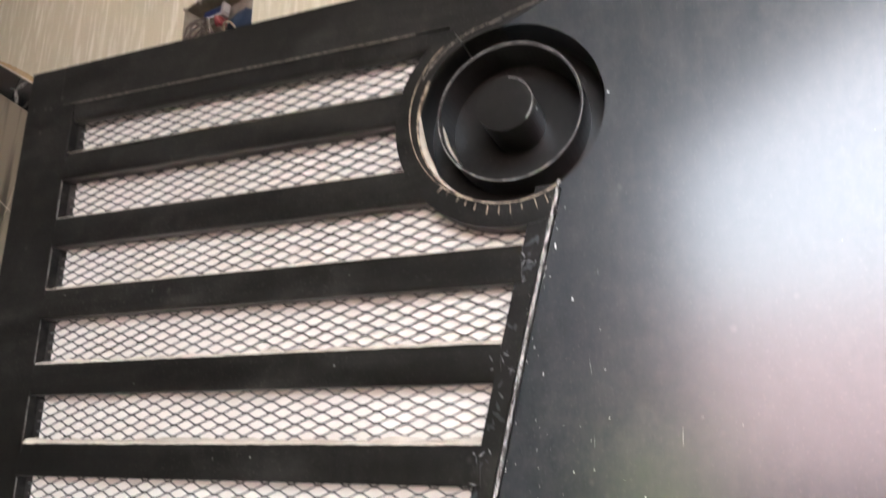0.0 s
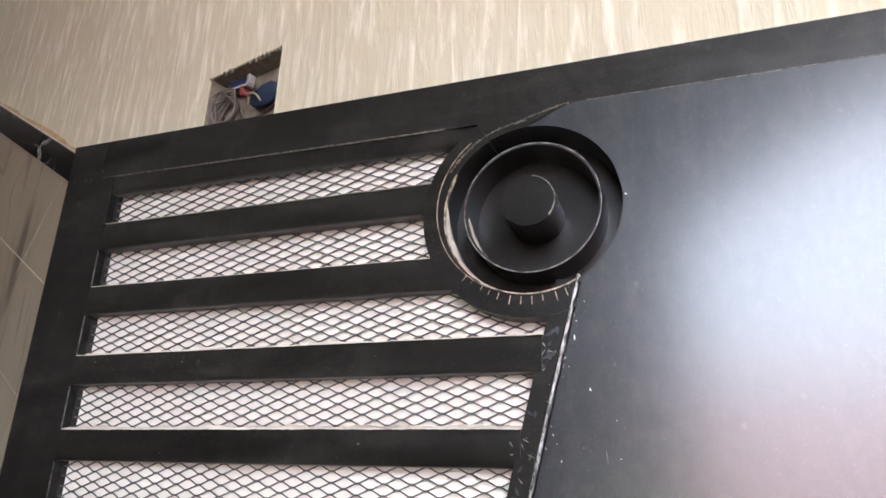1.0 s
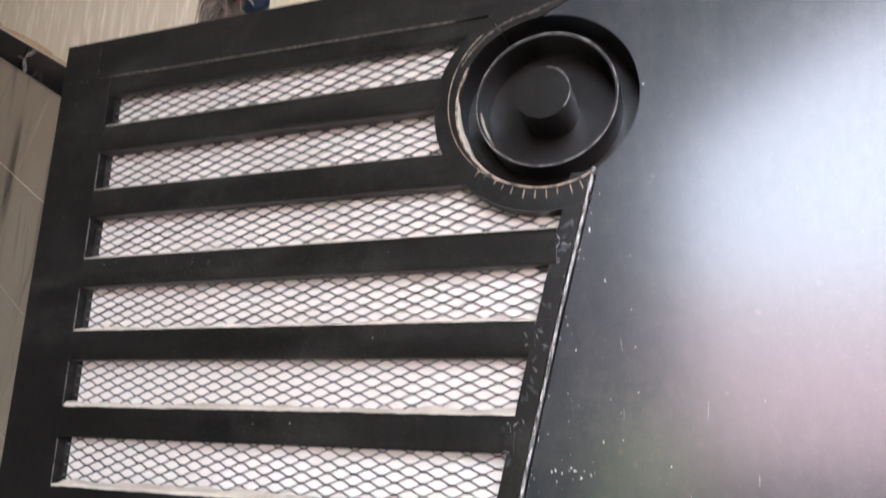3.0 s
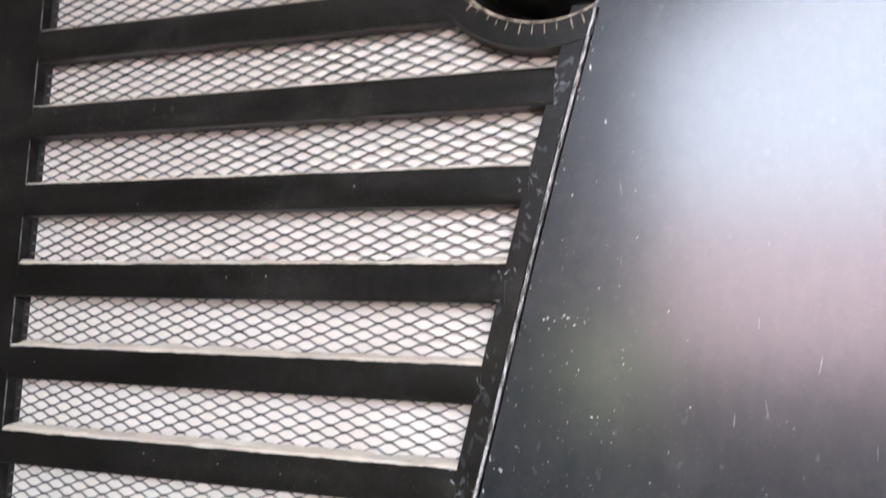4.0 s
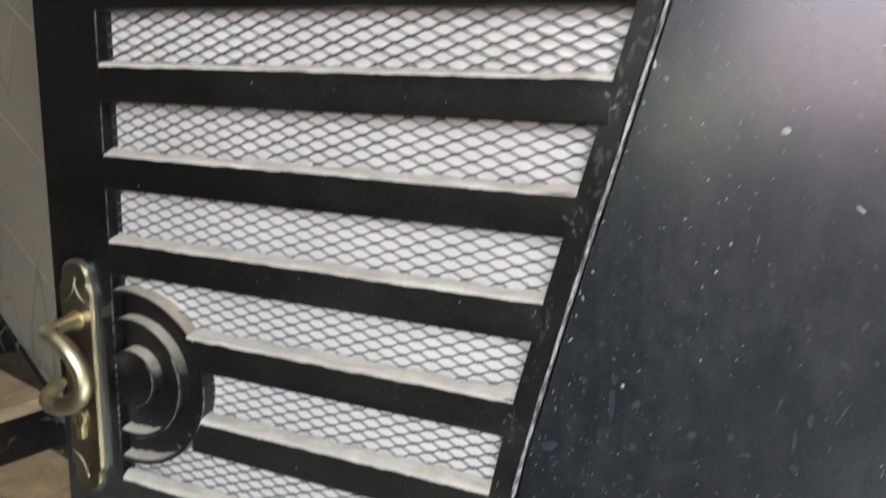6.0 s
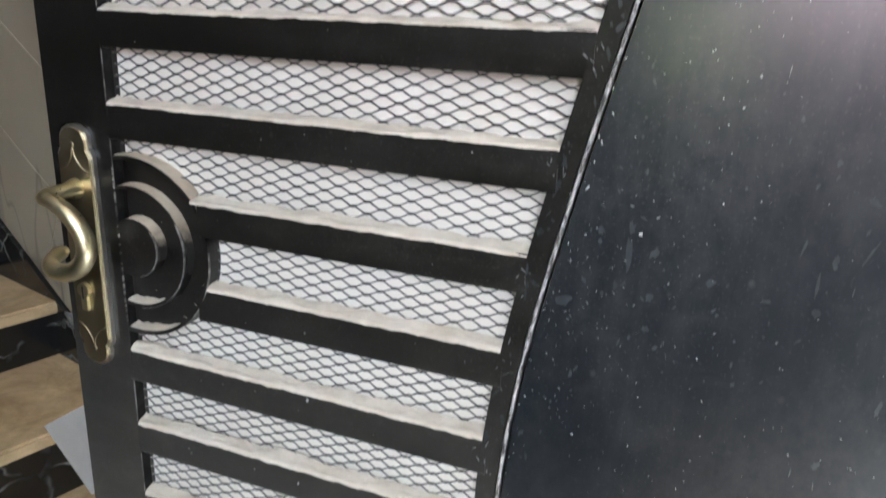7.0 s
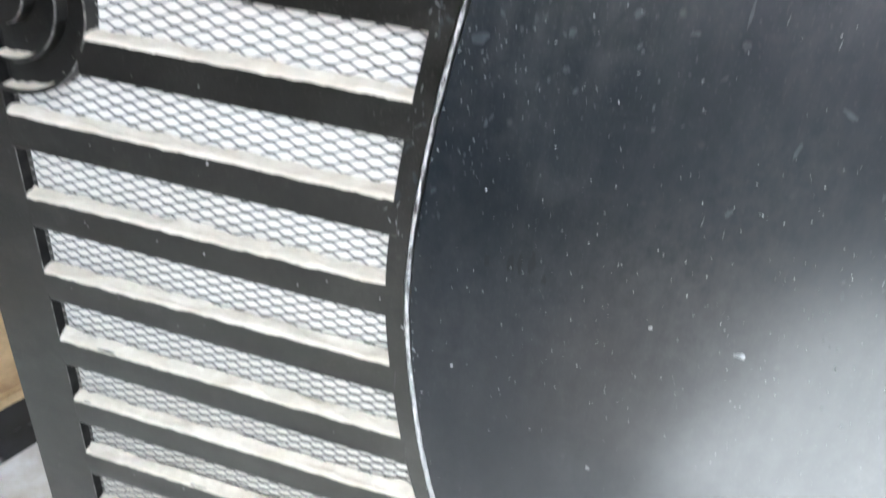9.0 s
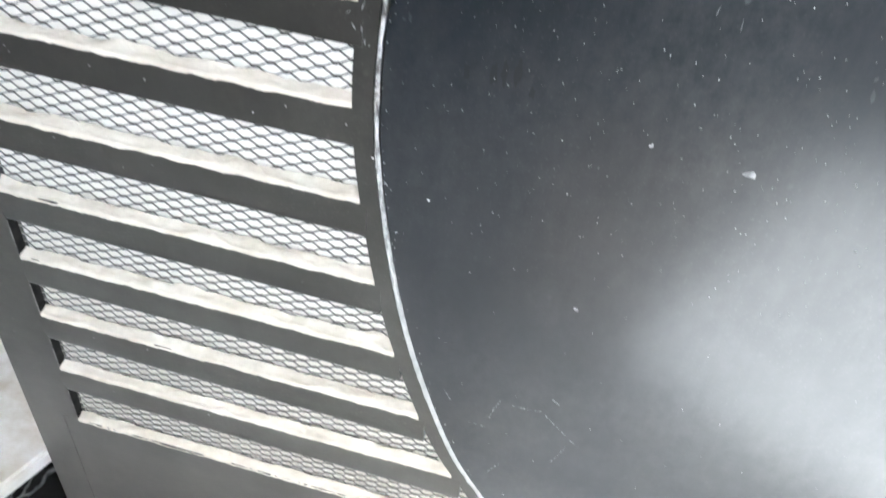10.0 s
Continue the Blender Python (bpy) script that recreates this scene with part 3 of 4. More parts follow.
door = thing("metal_door", "black painted steel door standing open with slatted mesh panel and plain curved sheet", "door", (X1, 0.02, BOTTOM))
dback = door.matrix_world.inverted()


def dpart(name, bm, material, label="", smooth=False, parent=None):
    ob = part(name, bm, material, parent or door, label, smooth)
    if parent is None:
        ob.matrix_parent_inverse = dback
    return ob


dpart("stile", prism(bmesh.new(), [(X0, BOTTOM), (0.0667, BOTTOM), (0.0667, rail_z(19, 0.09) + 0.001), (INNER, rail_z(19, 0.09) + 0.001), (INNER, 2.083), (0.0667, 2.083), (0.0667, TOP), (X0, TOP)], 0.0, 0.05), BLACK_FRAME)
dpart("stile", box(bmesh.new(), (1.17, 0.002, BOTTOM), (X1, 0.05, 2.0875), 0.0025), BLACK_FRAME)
over = [(RX + (R_IN + 0.0006) * math.cos(radians(a)), RZ0 + (R_IN + 0.0006) * math.sin(radians(a))) for a in range(118, 92, -3)]
dpart("top_rail", prism(bmesh.new(), [(0.0675, TOP), (0.0675, 2.0830), (0.30, 2.0800), (0.60, 2.0775), *over, (0.701, 2.0885), (X1, 2.0885), (X1, TOP)], 0.0, 0.05), BLACK_FRAME)
dpart("upper_bar", box(bmesh.new(), (INNER - 0.01, 0.003, 2.057), (0.610, 0.019, 2.095), 0.007, 4), BLACK_FRAME)
# thin dark strip added for the shade inside the openings
dpart("return_shade_strip", box(bmesh.new(), (INNER - 0.001, 0.0016, rail_z(19, 0.09) + 0.002), (INNER + 0.0006, 0.0128, 2.07)), MATTE)
# kick panel under the last opening
outline = [(0.0675, rail_z(19, 0.0675)), (0.0675, BOTTOM)] + [(curve_x(z) - STRIP - 0.002, z) for z in np.linspace(BOTTOM, rail_z(19, 0.70), 24)]
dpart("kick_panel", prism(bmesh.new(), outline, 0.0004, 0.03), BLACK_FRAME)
# curved strip beside the sheet
zs = np.linspace(BOTTOM, 1.893, 120)
outline = [(curve_x(z) - STRIP - 0.003, z) for z in zs] + [(curve_x(z) - 0.003, z) for z in zs[::-1]]
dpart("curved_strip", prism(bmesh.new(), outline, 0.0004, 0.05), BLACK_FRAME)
# seam of filler between strip and sheet
bm = bmesh.new()
rows = []
zs = np.linspace(BOTTOM, 1.897, 900)
for z in zs:
    x = curve_x(z) - 0.0005
    w = 0.0018 + 0.0008 * noise.noise((z * 60, 3.1, 0)) + 0.0006 * noise.noise((z * 240, 5.1, 0)) + 0.0034 * max(0.0, 1.05 - z)
    h = 0.0013 + 0.0012 * noise.noise((z * 75, 9.7, 0)) + 0.0010 * noise.noise((z * 260, 2.7, 0))
    rows.append([bm.verts.new((x - w, 0.002, z)), bm.verts.new((x - w * 0.4, -h, z)), bm.verts.new((x + w * 0.4, -h * 0.8, z)), bm.verts.new((x + w, 0.002, z))])
for p, q in zip(rows, rows[1:]):
    for k in range(3):
        bm.faces.new((p[k], p[k + 1], q[k + 1], q[k]))
dpart("seam", bm, SEAM, "pale filler seam", True)
# plain sheet with the round cut-out
arc = [(RX + (R_IN + 0.0005) * math.cos(radians(a)), RZ0 + (R_IN + 0.0005) * math.sin(radians(a))) for a in np.linspace(-61, 92, 60)]
zs = np.linspace(BOTTOM, 1.888, 100)
outline = [(X1 - 0.001, BOTTOM)] + [(X1 - 0.001, 2.0875), (0.702, 2.0875)] + arc[::-1] + [(curve_x(z) + 0.0038, z) for z in zs[::-1]]
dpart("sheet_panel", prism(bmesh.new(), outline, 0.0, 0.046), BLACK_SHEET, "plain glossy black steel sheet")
# slats with the dust that lies on them
def slat_bar(x0, x1, k, h, deep, bulge, tilt=0.0):
    """A pressed tube: rounded corners and a slightly bellied face."""
    r, face = 0.0015, []
    for i in range(9):
        f = i / 8
        face.append((0.0012 + tilt * h * (0.5 - f) - bulge * (1 - (2 * f - 1) ** 2), -r - (h - 2 * r) * f))
    ring_ = [(deep, 0.0), (0.0012 + r + tilt * h * 0.5, 0.0), (0.0012 + r * 0.29 + tilt * h * 0.5, -r * 0.29), *face, (0.0012 + r * 0.29 - tilt * h * 0.5, -h + r * 0.29), (0.0012 + r, -h), (deep, -h)]
    bm = bmesh.new()
    rows = []
    for i in range(25):
        x = x0 + (x1 - x0) * i / 24
        dent = 0.00025 * noise.noise((x * 6, k * 3.7, 0.5))
        rows.append([bm.verts.new((x, y + dent, rail_z(k, x) + z)) for y, z in ring_])
    for p, q in zip(rows, rows[1:]):
        for i in range(len(ring_)):
            j = (i + 1) % len(ring_)
            bm.faces.new((p[i], p[j], q[j], q[i]))
    for row in (rows[0], rows[-1]):
        bm.faces.new([bm.verts.new(v.co) for v in row])
    return bm


rng = random.Random(11)
for k in range(1, 19):
    z, SLAT = rail_z(k), slat_height(k)
    x1 = min(curve_x(z), curve_x(z - SLAT)) - STRIP + 0.004 if z < 1.86 else 0.56 if k == 1 else 0.575
    x0 = INNER - 0.003
    if k in (10, 11):
        x0 = 0.106 + math.sqrt(max(0.0, 0.096**2 - (z - 0.5 * SLAT - 1.163) ** 2))
    dpart("slat", slat_bar(x0, x1, k, SLAT, mesh_y(z) - 0.0012, rng.uniform(0.0010, 0.0019), 0.09 if k in (1, 3, 5, 7, 9, 11, 12) else 0.0), BLACK_FRAME, smooth=True)


def dust_ledge(x0, x1, k, depth, amount):
    bm = bmesh.new()
    n = max(6, int((x1 - x0) / 0.003))
    rows = []
    for i in range(n + 1):
        x = x0 + (x1 - x0) * i / n
        z = rail_z(k, x)
        f = 0.0012 + 0.0008 * noise.noise((x * 45, z * 31, 1.7)) + 0.0008 * noise.noise((x * 190, z * 31, 4.1)) - 0.0016 * max(0.0, amount - 1)
        f += 0.006 * max(0.0, noise.noise((x * 14, k * 5.3, 8.8)) - 0.38)
        spill = (0.0004 + 0.00022 * k) * (1.0 + 0.5 * noise.noise((x * 60, k * 2.9, 3.3)) + 0.35 * noise.noise((x * 260, k * 2.9, 6.1)))
        row = [bm.verts.new((x, 0.0001, z - max(0.0003, spill)))]  # spilt over the front edge
        for j in range(7):
            y = f + (depth - f) * j / 6
            h = amount * (0.0005 + 0.0042 * (j / 6) ** 1.3 + 0.0026 * noise.noise((x * 38, y * 90, z * 17)) + 0.0014 * noise.noise((x * 150, y * 200, z * 17)) + 0.006 * max(0.0, noise.noise((x * 24, y * 60, k * 7.1)) - 0.25))
            row.append(bm.verts.new((x, y, z + (max(h, 0.0003) if j else 0.0002))))
        rows.append(row)
    for p, q in zip(rows, rows[1:]):
        for j in range(7):
            bm.faces.new((p[j], p[j + 1], q[j + 1], q[j]))
    return bm


for k in range(1, 20):
    z = rail_z(k)
    x1 = curve_x(rail_z(k, curve_x(z))) - STRIP - 0.003 if z < 1.86 else (0.548 if k == 1 else 0.553)
    x0 = INNER + 0.0005
    if k in (10, 11):
        x0 = 0.106 + math.sqrt(0.098**2 - (z - 1.163) ** 2)
    ob = dpart("dust_layer", dust_ledge(x0, x1, k, mesh_y(z) - 0.0014, 0.65 + 0.04 * k), DUST, "settled beige dust", True)
    ob["kind"] = "stuff"


# pale line on the stile's inner edge in each opening, its glint painted in
for k in range(2, 20):
    top = rail_z(k - 1, INNER) - slat_height(k - 1)
    if k in (11, 12):
        continue
    dpart("worn_glint_edge", box(bmesh.new(), (INNER - 0.0007, 0.0003, rail_z(k, INNER) + 0.001), (INNER + 0.0002, 0.0015, top - 0.002)), EDGE_WEAR_GLINT)


# round ornament: hub, ring and backing plate
def ornament(cx, cz, name, half):
    a = 140 if half else 180
    front = 0.0014 if half else 0.0
    deep = 0.0165 if half else 0.042
    holder = dpart(name, ring(bmesh.new(), cx, cz, 0.0005, 0.094 if half else 0.104, deep, deep + 0.0045, -a, a), BLACK_FRAME, "black backing plate of a round ornament")
    part("inner_ring", ring(bmesh.new(), cx, cz, (0.0665 if half else R_RING) - 0.0035, 0.0665 if half else R_RING, front, deep + 0.001, -a, a), BLACK_FRAME, holder)
    bm = ring(bmesh.new(), cx, cz, 0.0002, 0.0315 if half else 0.0275, front - (0.0 if half else 0.014), deep + 0.001, -180, 180, 48)
    part("hub", bm, BLACK_FRAME, holder)
    return holder


upper = ornament(RX + 0.001, RZ0 + 0.001, "upper_roundel", False)
lower = ornament(0.106, 1.163, "lower_roundel", True)
bm = ring(bmesh.new(), 0.106, 1.163, 0.0935, 0.0975, 0.0012, 0.030, -140, 140)
part("outer_ring", bm, BLACK_FRAME, lower)
# thin pale arc paints the highlight on the hub's rim
bm = ring(bmesh.new(), RX + 0.001, RZ0 + 0.001, 0.0268, 0.0278, -0.0144, -0.012, -40, 80, 30)
tube(bm, [(RX + 0.0250, -0.0140, RZ0 + 0.013), (RX + 0.0285, -0.011, RZ0 + 0.004), (RX + 0.0295, -0.002, RZ0 - 0.002)], 0.0006, 5)
bead_row(bm, [(RX + 0.0297, -0.001, RZ0 - 0.003)], 0.0016, 9)
part("hub_edge", bm, EDGE_WEAR_GLINT, upper, "pale hub rim with its highlight painted in")
# bent tube round the upper roundel, with its saw cuts
bm = ring(bmesh.new(), RX, RZ0, R_IN, R_OUT, -0.0005, 0.05, 119, 293)
collar = part("collar", bm, BLACK_FRAME, upper)
bm = bmesh.new()
for i in range(11):
    a = radians(226 + 6.4 * i + rng.uniform(-1.2, 1.2))
    r0, r1 = R_IN + 0.003, R_IN + rng.uniform(0.007, 0.013)
    c, s = math.cos(a), math.sin(a)
    tube(bm, [(RX + r0 * c, -0.0006, RZ0 + r0 * s), (RX + r1 * c, -0.0006, RZ0 + r1 * s)], 0.0005, 5)
part("saw_cut", bm, PRIMER, upper, "rusty filled saw cuts")
bm = bmesh.new()
ring(bm, RX, RZ0, R_IN - 0.0004, R_IN + 0.0009, -0.0012, 0.004, 150, 300)
ring(bm, 0.655, 1.979, 0.0971, 0.0978, -0.0011, 0.001, 128, 262)
part("rim_edge", bm, PRIMER, upper, "worn bare metal rim")
bm = bmesh.new()
ring(bm, RX + 0.001, RZ0 + 0.001, R_RING - 0.0016, R_RING - 0.0005, -0.0004, 0.002, 0, 360)
part("ring_edge", bm, EDGE_WEAR_GLINT, upper, "bare worn metal edge of the ring")


bm = bmesh.new()
bead_row(bm, [(RX + 0.100 * math.cos(radians(a)), -0.001, RZ0 + 0.100 * math.sin(radians(a))) for a in np.linspace(92, 150, 46)], 0.0014, 1)
bead_row(bm, [(0.645 + 0.055 * i / 22, -0.0006, 2.071 + 0.016 * (i / 22) ** 0.7) for i in range(23)], 0.0014, 2)
dpart("weld_bead", bm, WELD, "lumpy weld bead", True)
bm = bmesh.new()
tube(bm, [(0.72 + 0.45 * i / 90, 0.0006, 2.0882) for i in range(91)], [0.0007 + 0.0004 * noise.noise((i * 0.7, 1, 0)) for i in range(91)], 6)
tube(bm, [(0.072 + 0.49 * i / 90, 0.0008, 2.0825 - 0.0045 * (i / 90)) for i in range(91)], [0.0011 + 0.0006 * noise.noise((i * 0.6, 4, 0)) for i in range(91)], 6)
dpart("weld_line", bm, WELD, "thin painted weld line", True)

# expanded metal mesh and the white panel behind it
bm = bmesh.new()
MW, MH = 0.02955, 0.0113
z_low, z_high, x_low = 0.3720, 2.075, 0.07719


def strand(p, q, w, flat=0.9):
    """One flattened strand between two knots."""
    d = Vector((q[0] - p[0], 0, q[1] - p[1])).normalized()
    s = Vector((-d.z, 0, d.x)) * w
    t = Vector((0, w * flat, 0))
    MY = mesh_y(p[1])
    y0, y1 = MY - 0.001, MY + 0.0008
    if d.z < 0:
        y0, y1 = y1, y0
    a, b = Vector((p[0], y0, p[1])), Vector((q[0], y1, q[1]))
    ra = [bm.verts.new(a + k) for k in (s - t, -s - t, -s + t, s + t)]
    rb = [bm.verts.new(b + k) for k in (s - t, -s - t, -s + t, s + t)]
    for k in range(4):
        bm.faces.new((ra[k], ra[(k + 1) % 4], rb[(k + 1) % 4], rb[k]))


nz = int((z_high - z_low) / (MH / 2))
for j in range(nz):
    z = z_low + j * MH / 2
    right = (curve_x(z) - 0.010) if z < 1.895 else 0.60
    for i in range(-1, int((right - INNER) / MW) + 2):
        x = x_low + (i + 0.5 * (j % 2)) * MW
        jog = lambda a, b: (a + 0.0006 * noise.noise((a * 50, b * 50, 2)), b + 0.0005 * noise.noise((a * 50, b * 50, 7)))
        if INNER - 0.02 < x and x < right:
            g = 0.0015
            for side in (-1, 1):
                if math.hypot(x - RX, z - RZ0) < 0.103 or math.hypot(x - 0.106, z - 1.163) < 0.096:
                    continue
                p, q = jog(x + side * g, z), jog(x + side * (MW / 2 - g), z + MH / 2)
                if INNER - 0.005 < q[0] < right and INNER - 0.005 < p[0] and p[0] < right:
                    strand(p, q, 0.00068 if side < 0 else 0.00058, 0.7 if side < 0 else 1.5)
            if INNER < x - g and x + g < right and math.hypot(x - RX, z - RZ0) > 0.103 and math.hypot(x - 0.106, z - 1.163) > 0.096:
                strand((x - g - 0.0004, z), (x + g + 0.0004, z + 0.00001), 0.0011)
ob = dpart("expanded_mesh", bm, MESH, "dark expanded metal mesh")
ob["kind"] = "stuff"
zs = np.linspace(0.375, 1.872, 60)
outline = [(INNER - 0.01, 2.08), (INNER - 0.01, 0.375)] + [(curve_x(z) - 0.008, z) for z in zs] + [(0.62, 1.872), (0.575, 1.90), (0.553, 1.95), (0.553, 2.0), (0.575, 2.05), (0.585, 2.08)]
dpart("white_panel", lean(prism(bmesh.new(), outline, 0.0170, 0.0215)), FROSTED, "frosted white panel behind the mesh")

# beige crescent layers inside the upper roundel
for r, a0, a1 in ((R_IN, 172, 242), (R_RING - 0.0035, 178, 234)):
    bm = bmesh.new()
    rows = []
    for i in range(21):
        a = radians(a0 + (a1 - a0) * i / 20)
        fat = math.sin(math.pi * i / 20) ** 0.7
        lift = 0.0003 + 0.0030 * fat * (0.8 + 0.5 * noise.noise((i * 0.4, r * 90, 3)))
        deep = 0.002 + 0.022 * fat
        rows.append([bm.verts.new((RX + (r - lift * e) * math.cos(a), y, RZ0 + (r - lift * e) * math.sin(a))) for y, e in ((0.0015, 0.1), (0.0015 + deep * 0.4, 0.8), (0.0015 + deep * 0.8, 0.9), (0.002 + deep, 0.1))])
    for p, q in zip(rows, rows[1:]):
        for k in range(3):
            bm.faces.new((p[k], p[k + 1], q[k + 1], q[k]))
    ob = part("dust_layer", bm, DUST, upper, "settled beige dust", True)
    ob["kind"] = "stuff"

# dust on the lower roundel
for r, y0, a0 in ((0.0975, 0.0025, 14), (0.0665, 0.0025, -20), (0.0315, 0.0025, -20)):
    bm = bmesh.new()
    rows = []
    for i in range(31):
        a = radians(a0 + (99 - a0) * i / 30)
        lift = 0.0004 + 0.0012 * math.sin(a) * (0.7 + 0.6 * noise.noise((i * 0.5, r * 90, 4)))
        back_off = 0.004 * max(0.0, 1 - i / 17) ** 1.1 + 0.0015 * noise.noise((i * 0.9, r * 50, 1))
        rows.append([bm.verts.new((0.106 + (r + lift * e) * math.cos(a), y, 1.163 + (r + lift * e) * math.sin(a))) for y, e in ((y0 + back_off, 0.3), (y0 + 0.006 + back_off * 0.8, 1.0), (0.016 + back_off * 0.3, 1.1), (0.0225, 1.2))])
    for p, q in zip(rows, rows[1:]):
        for k in range(3):
            bm.faces.new((p[k], p[k + 1], q[k + 1], q[k]))
    ob = part("dust_layer", bm, RING_DUST_SHADED, lower, "settled beige dust", True)
    ob["kind"] = "stuff"
for r in (0.0935, 0.063):
    bm = bmesh.new()
    rows = []
    half = math.degrees(math.acos((INNER - 0.106) / r))
    for i in range(25):
        a = radians(-half + (half - 62) * i / 24)
        lift = 0.003 * (1 - abs(i / 12 - 0.8)) * 0.8 + 0.0015 * (0.5 + noise.noise((i * 0.4, r * 70, 8)))
        rows.append([bm.verts.new((0.106 + (r - lift * e) * math.cos(a), y, 1.163 + (r - lift * e) * math.sin(a))) for y, e in ((0.003, 0.15), (0.009, 1.0), (0.016, 1.2), (0.0225, 1.3))])
    for p, q in zip(rows, rows[1:]):
        for k in range(3):
            bm.faces.new((p[k], p[k + 1], q[k + 1], q[k]))
    ob = part("dust_layer", bm, DUST, lower, "settled beige dust", True)
    ob["kind"] = "stuff"

bm = bmesh.new()  # pale edges of the rings, and the worn stile edge beside them
for r0, r1, a0, a1 in ((0.0660, 0.0668, -85, 30), (0.0310, 0.0318, -75, 40), (0.0970, 0.0978, -60, 5)):
    ring(bm, 0.106, 1.163, r0, r1, 0.0006, 0.003, a0, a1, 40)
part("ring_edge", bm, EDGE_WEAR_GLINT, lower, "pale edges of the rings and hub")
bm = bmesh.new()
for i in range(34):
    z = 1.078 + 0.172 * (i + rng.uniform(-0.3, 0.3)) / 34
    if abs(z - 1.163) > 0.03 or i % 2:
        box(bm, (INNER - 0.0009, -0.0004, z), (INNER + 0.0002, 0.0015, z + rng.uniform(0.0015, 0.0052)))
dpart("worn_glint_edge", bm, EDGE_WEAR_GLINT)

# ---- lever handle on its long plate ----
PX, PZ0, PZ1 = 0.0475, 1.021, 1.288
def hpart(name, bm, material, label="", smooth=False):
    ob = part(name, bm, material, handle, label, smooth)
    return ob


def plate_outline(grow):
    """The long plate with shouldered, rounded ends."""
    half, out = 0.0225, []
    L = (PZ1 - PZ0) / 2
    right = [(0.0, L), (0.007, L - 0.001), (0.0135, L - 0.005), (0.0175, L - 0.0115), (0.0185, L - 0.019), (0.0175, L - 0.0235), (0.0205, L - 0.027), (half, L - 0.032)]
    upper = right
    lower_r = [(x, -z) for x, z in reversed(right)]
    side = upper + lower_r
    pts = side + [(-x, z) for x, z in reversed(side) if x > 0]
    cz = (PZ0 + PZ1) / 2
    return [(PX + x * (1 + grow / half), cz + z * (1 + grow / L)) for x, z in pts]


handle = dpart("door_handle", prism(bmesh.new(), plate_outline(-0.0022), -0.0082, -0.004), NICKEL, "brass scroll lever on a long antique nickel plate")
bm = prism(bmesh.new(), plate_outline(0.0010), -0.0052, -0.0002)
hpart("plate_edge", bm, STEEL, "polished steel plate edge")
bm = bmesh.new()
for s in (1, -1):  # raised ogee line near each end of the plate
    cz = 1.1545 + s * 0.094
    tube(bm, [(p[0], -0.0083, p[1]) for p in spline([(PX - 0.019, cz - s * 0.008), (PX - 0.010, cz - s * 0.003), (PX - 0.003, cz + s * 0.006), (PX, cz + s * 0.016), (PX + 0.003, cz + s * 0.006), (PX + 0.010, cz - s * 0.003), (PX + 0.019, cz - s * 0.008)], 6)], 0.0011, 6)
hpart("moulding", bm, NICKEL, "raised scroll line", True)
bm = tube(bmesh.new(), [(0.0475, -0.006, 1.2225), (0.0475, -0.012, 1.2225), (0.048, -0.02, 1.2225), (0.0485, -0.034, 1.222), (0.049, -0.046, 1.221), (0.050, -0.054, 1.220)], [0.0115, 0.0105, 0.0080, 0.0078, 0.0085, 0.0062], 14)
hpart("neck", bm, BRASS, "brass neck", True)
pts = spline([(0.050, -0.049, 1.221), (0.066, -0.051, 1.217), (0.084, -0.051, 1.206), (0.096, -0.050, 1.189), (0.098, -0.050, 1.171), (0.088, -0.051, 1.155), (0.071, -0.053, 1.147), (0.056, -0.055, 1.1485), (0.0475, -0.050, 1.153), (0.046, -0.040, 1.158), (0.0465, -0.028, 1.161)], 8)
n = len(pts) - 1
rad = [(0.0074 + 0.0024 * math.sin(math.pi * min(1.0, 1.2 * i / n))) * min(1.0, 0.55 + 0.12 * (n - i)) * min(1.0, 0.6 + 0.2 * i) for i in range(n + 1)]
hpart("lever", tube(bmesh.new(), pts, rad, 14), BRASS, "brass scroll lever", True)
bm = tube(bmesh.new(), [(0.044, -0.0075, 1.110), (0.044, -0.0125, 1.110)], [0.0085, 0.008], 18)
box(bm, (0.0395, -0.0125, 1.086), (0.0485, -0.0075, 1.108), 0.002)
hpart("lock_cylinder", bm, BRASS, "brass profile cylinder")
bm = box(bmesh.new(), (0.0433, -0.0132, 1.100), (0.0447, -0.0124, 1.115), 0.0004)
hpart("keyway", bm, KEYWAY, "dark key slot")
bm = bmesh.new()
for z in (1.268, 1.041):
    tube(bm, [(PX, -0.0082, z), (PX, -0.0095, z)], [0.0035, 0.0025], 12)
hpart("screw", bm, NICKEL)

# ---- marks on the paint ----
rng = random.Random(21)
bm = bmesh.new()


def fleck(x, z, w, h, y=-0.0004):
    """A small raised chip or droplet with an uneven outline."""
    n = 7
    c = bm.verts.new((x, y - 0.0006, z))
    turn = rng.gauss(0, 0.7)
    ct, st = math.cos(turn), math.sin(turn)
    rim = []
    for i in range(n):
        a = 2 * math.pi * i / n
        r = rng.uniform(0.4, 1.3)
        u, v = w * r * math.cos(a), h * r * math.sin(a)
        rim.append(bm.verts.new((x + u * ct - v * st, y + 0.0003, z + u * st + v * ct)))
    for i in range(n):
        bm.faces.new((c, rim[i], rim[(i + 1) % n]))


for i in range(280):
    x = rng.uniform(0.52, 1.15)
    z = rng.gauss(1.05, 0.33)
    if not 0.2 < z < 2.05 or x < curve_x(z) + 0.008 or (x - RX) ** 2 + (z - RZ0) ** 2 < 0.1**2:
        continue
    s = rng.choice((0.00018, 0.0002, 0.00025, 0.0003, 0.0003, 0.0004, 0.0005))
    fleck(x, z, s, s * rng.uniform(1.0, 2.6))
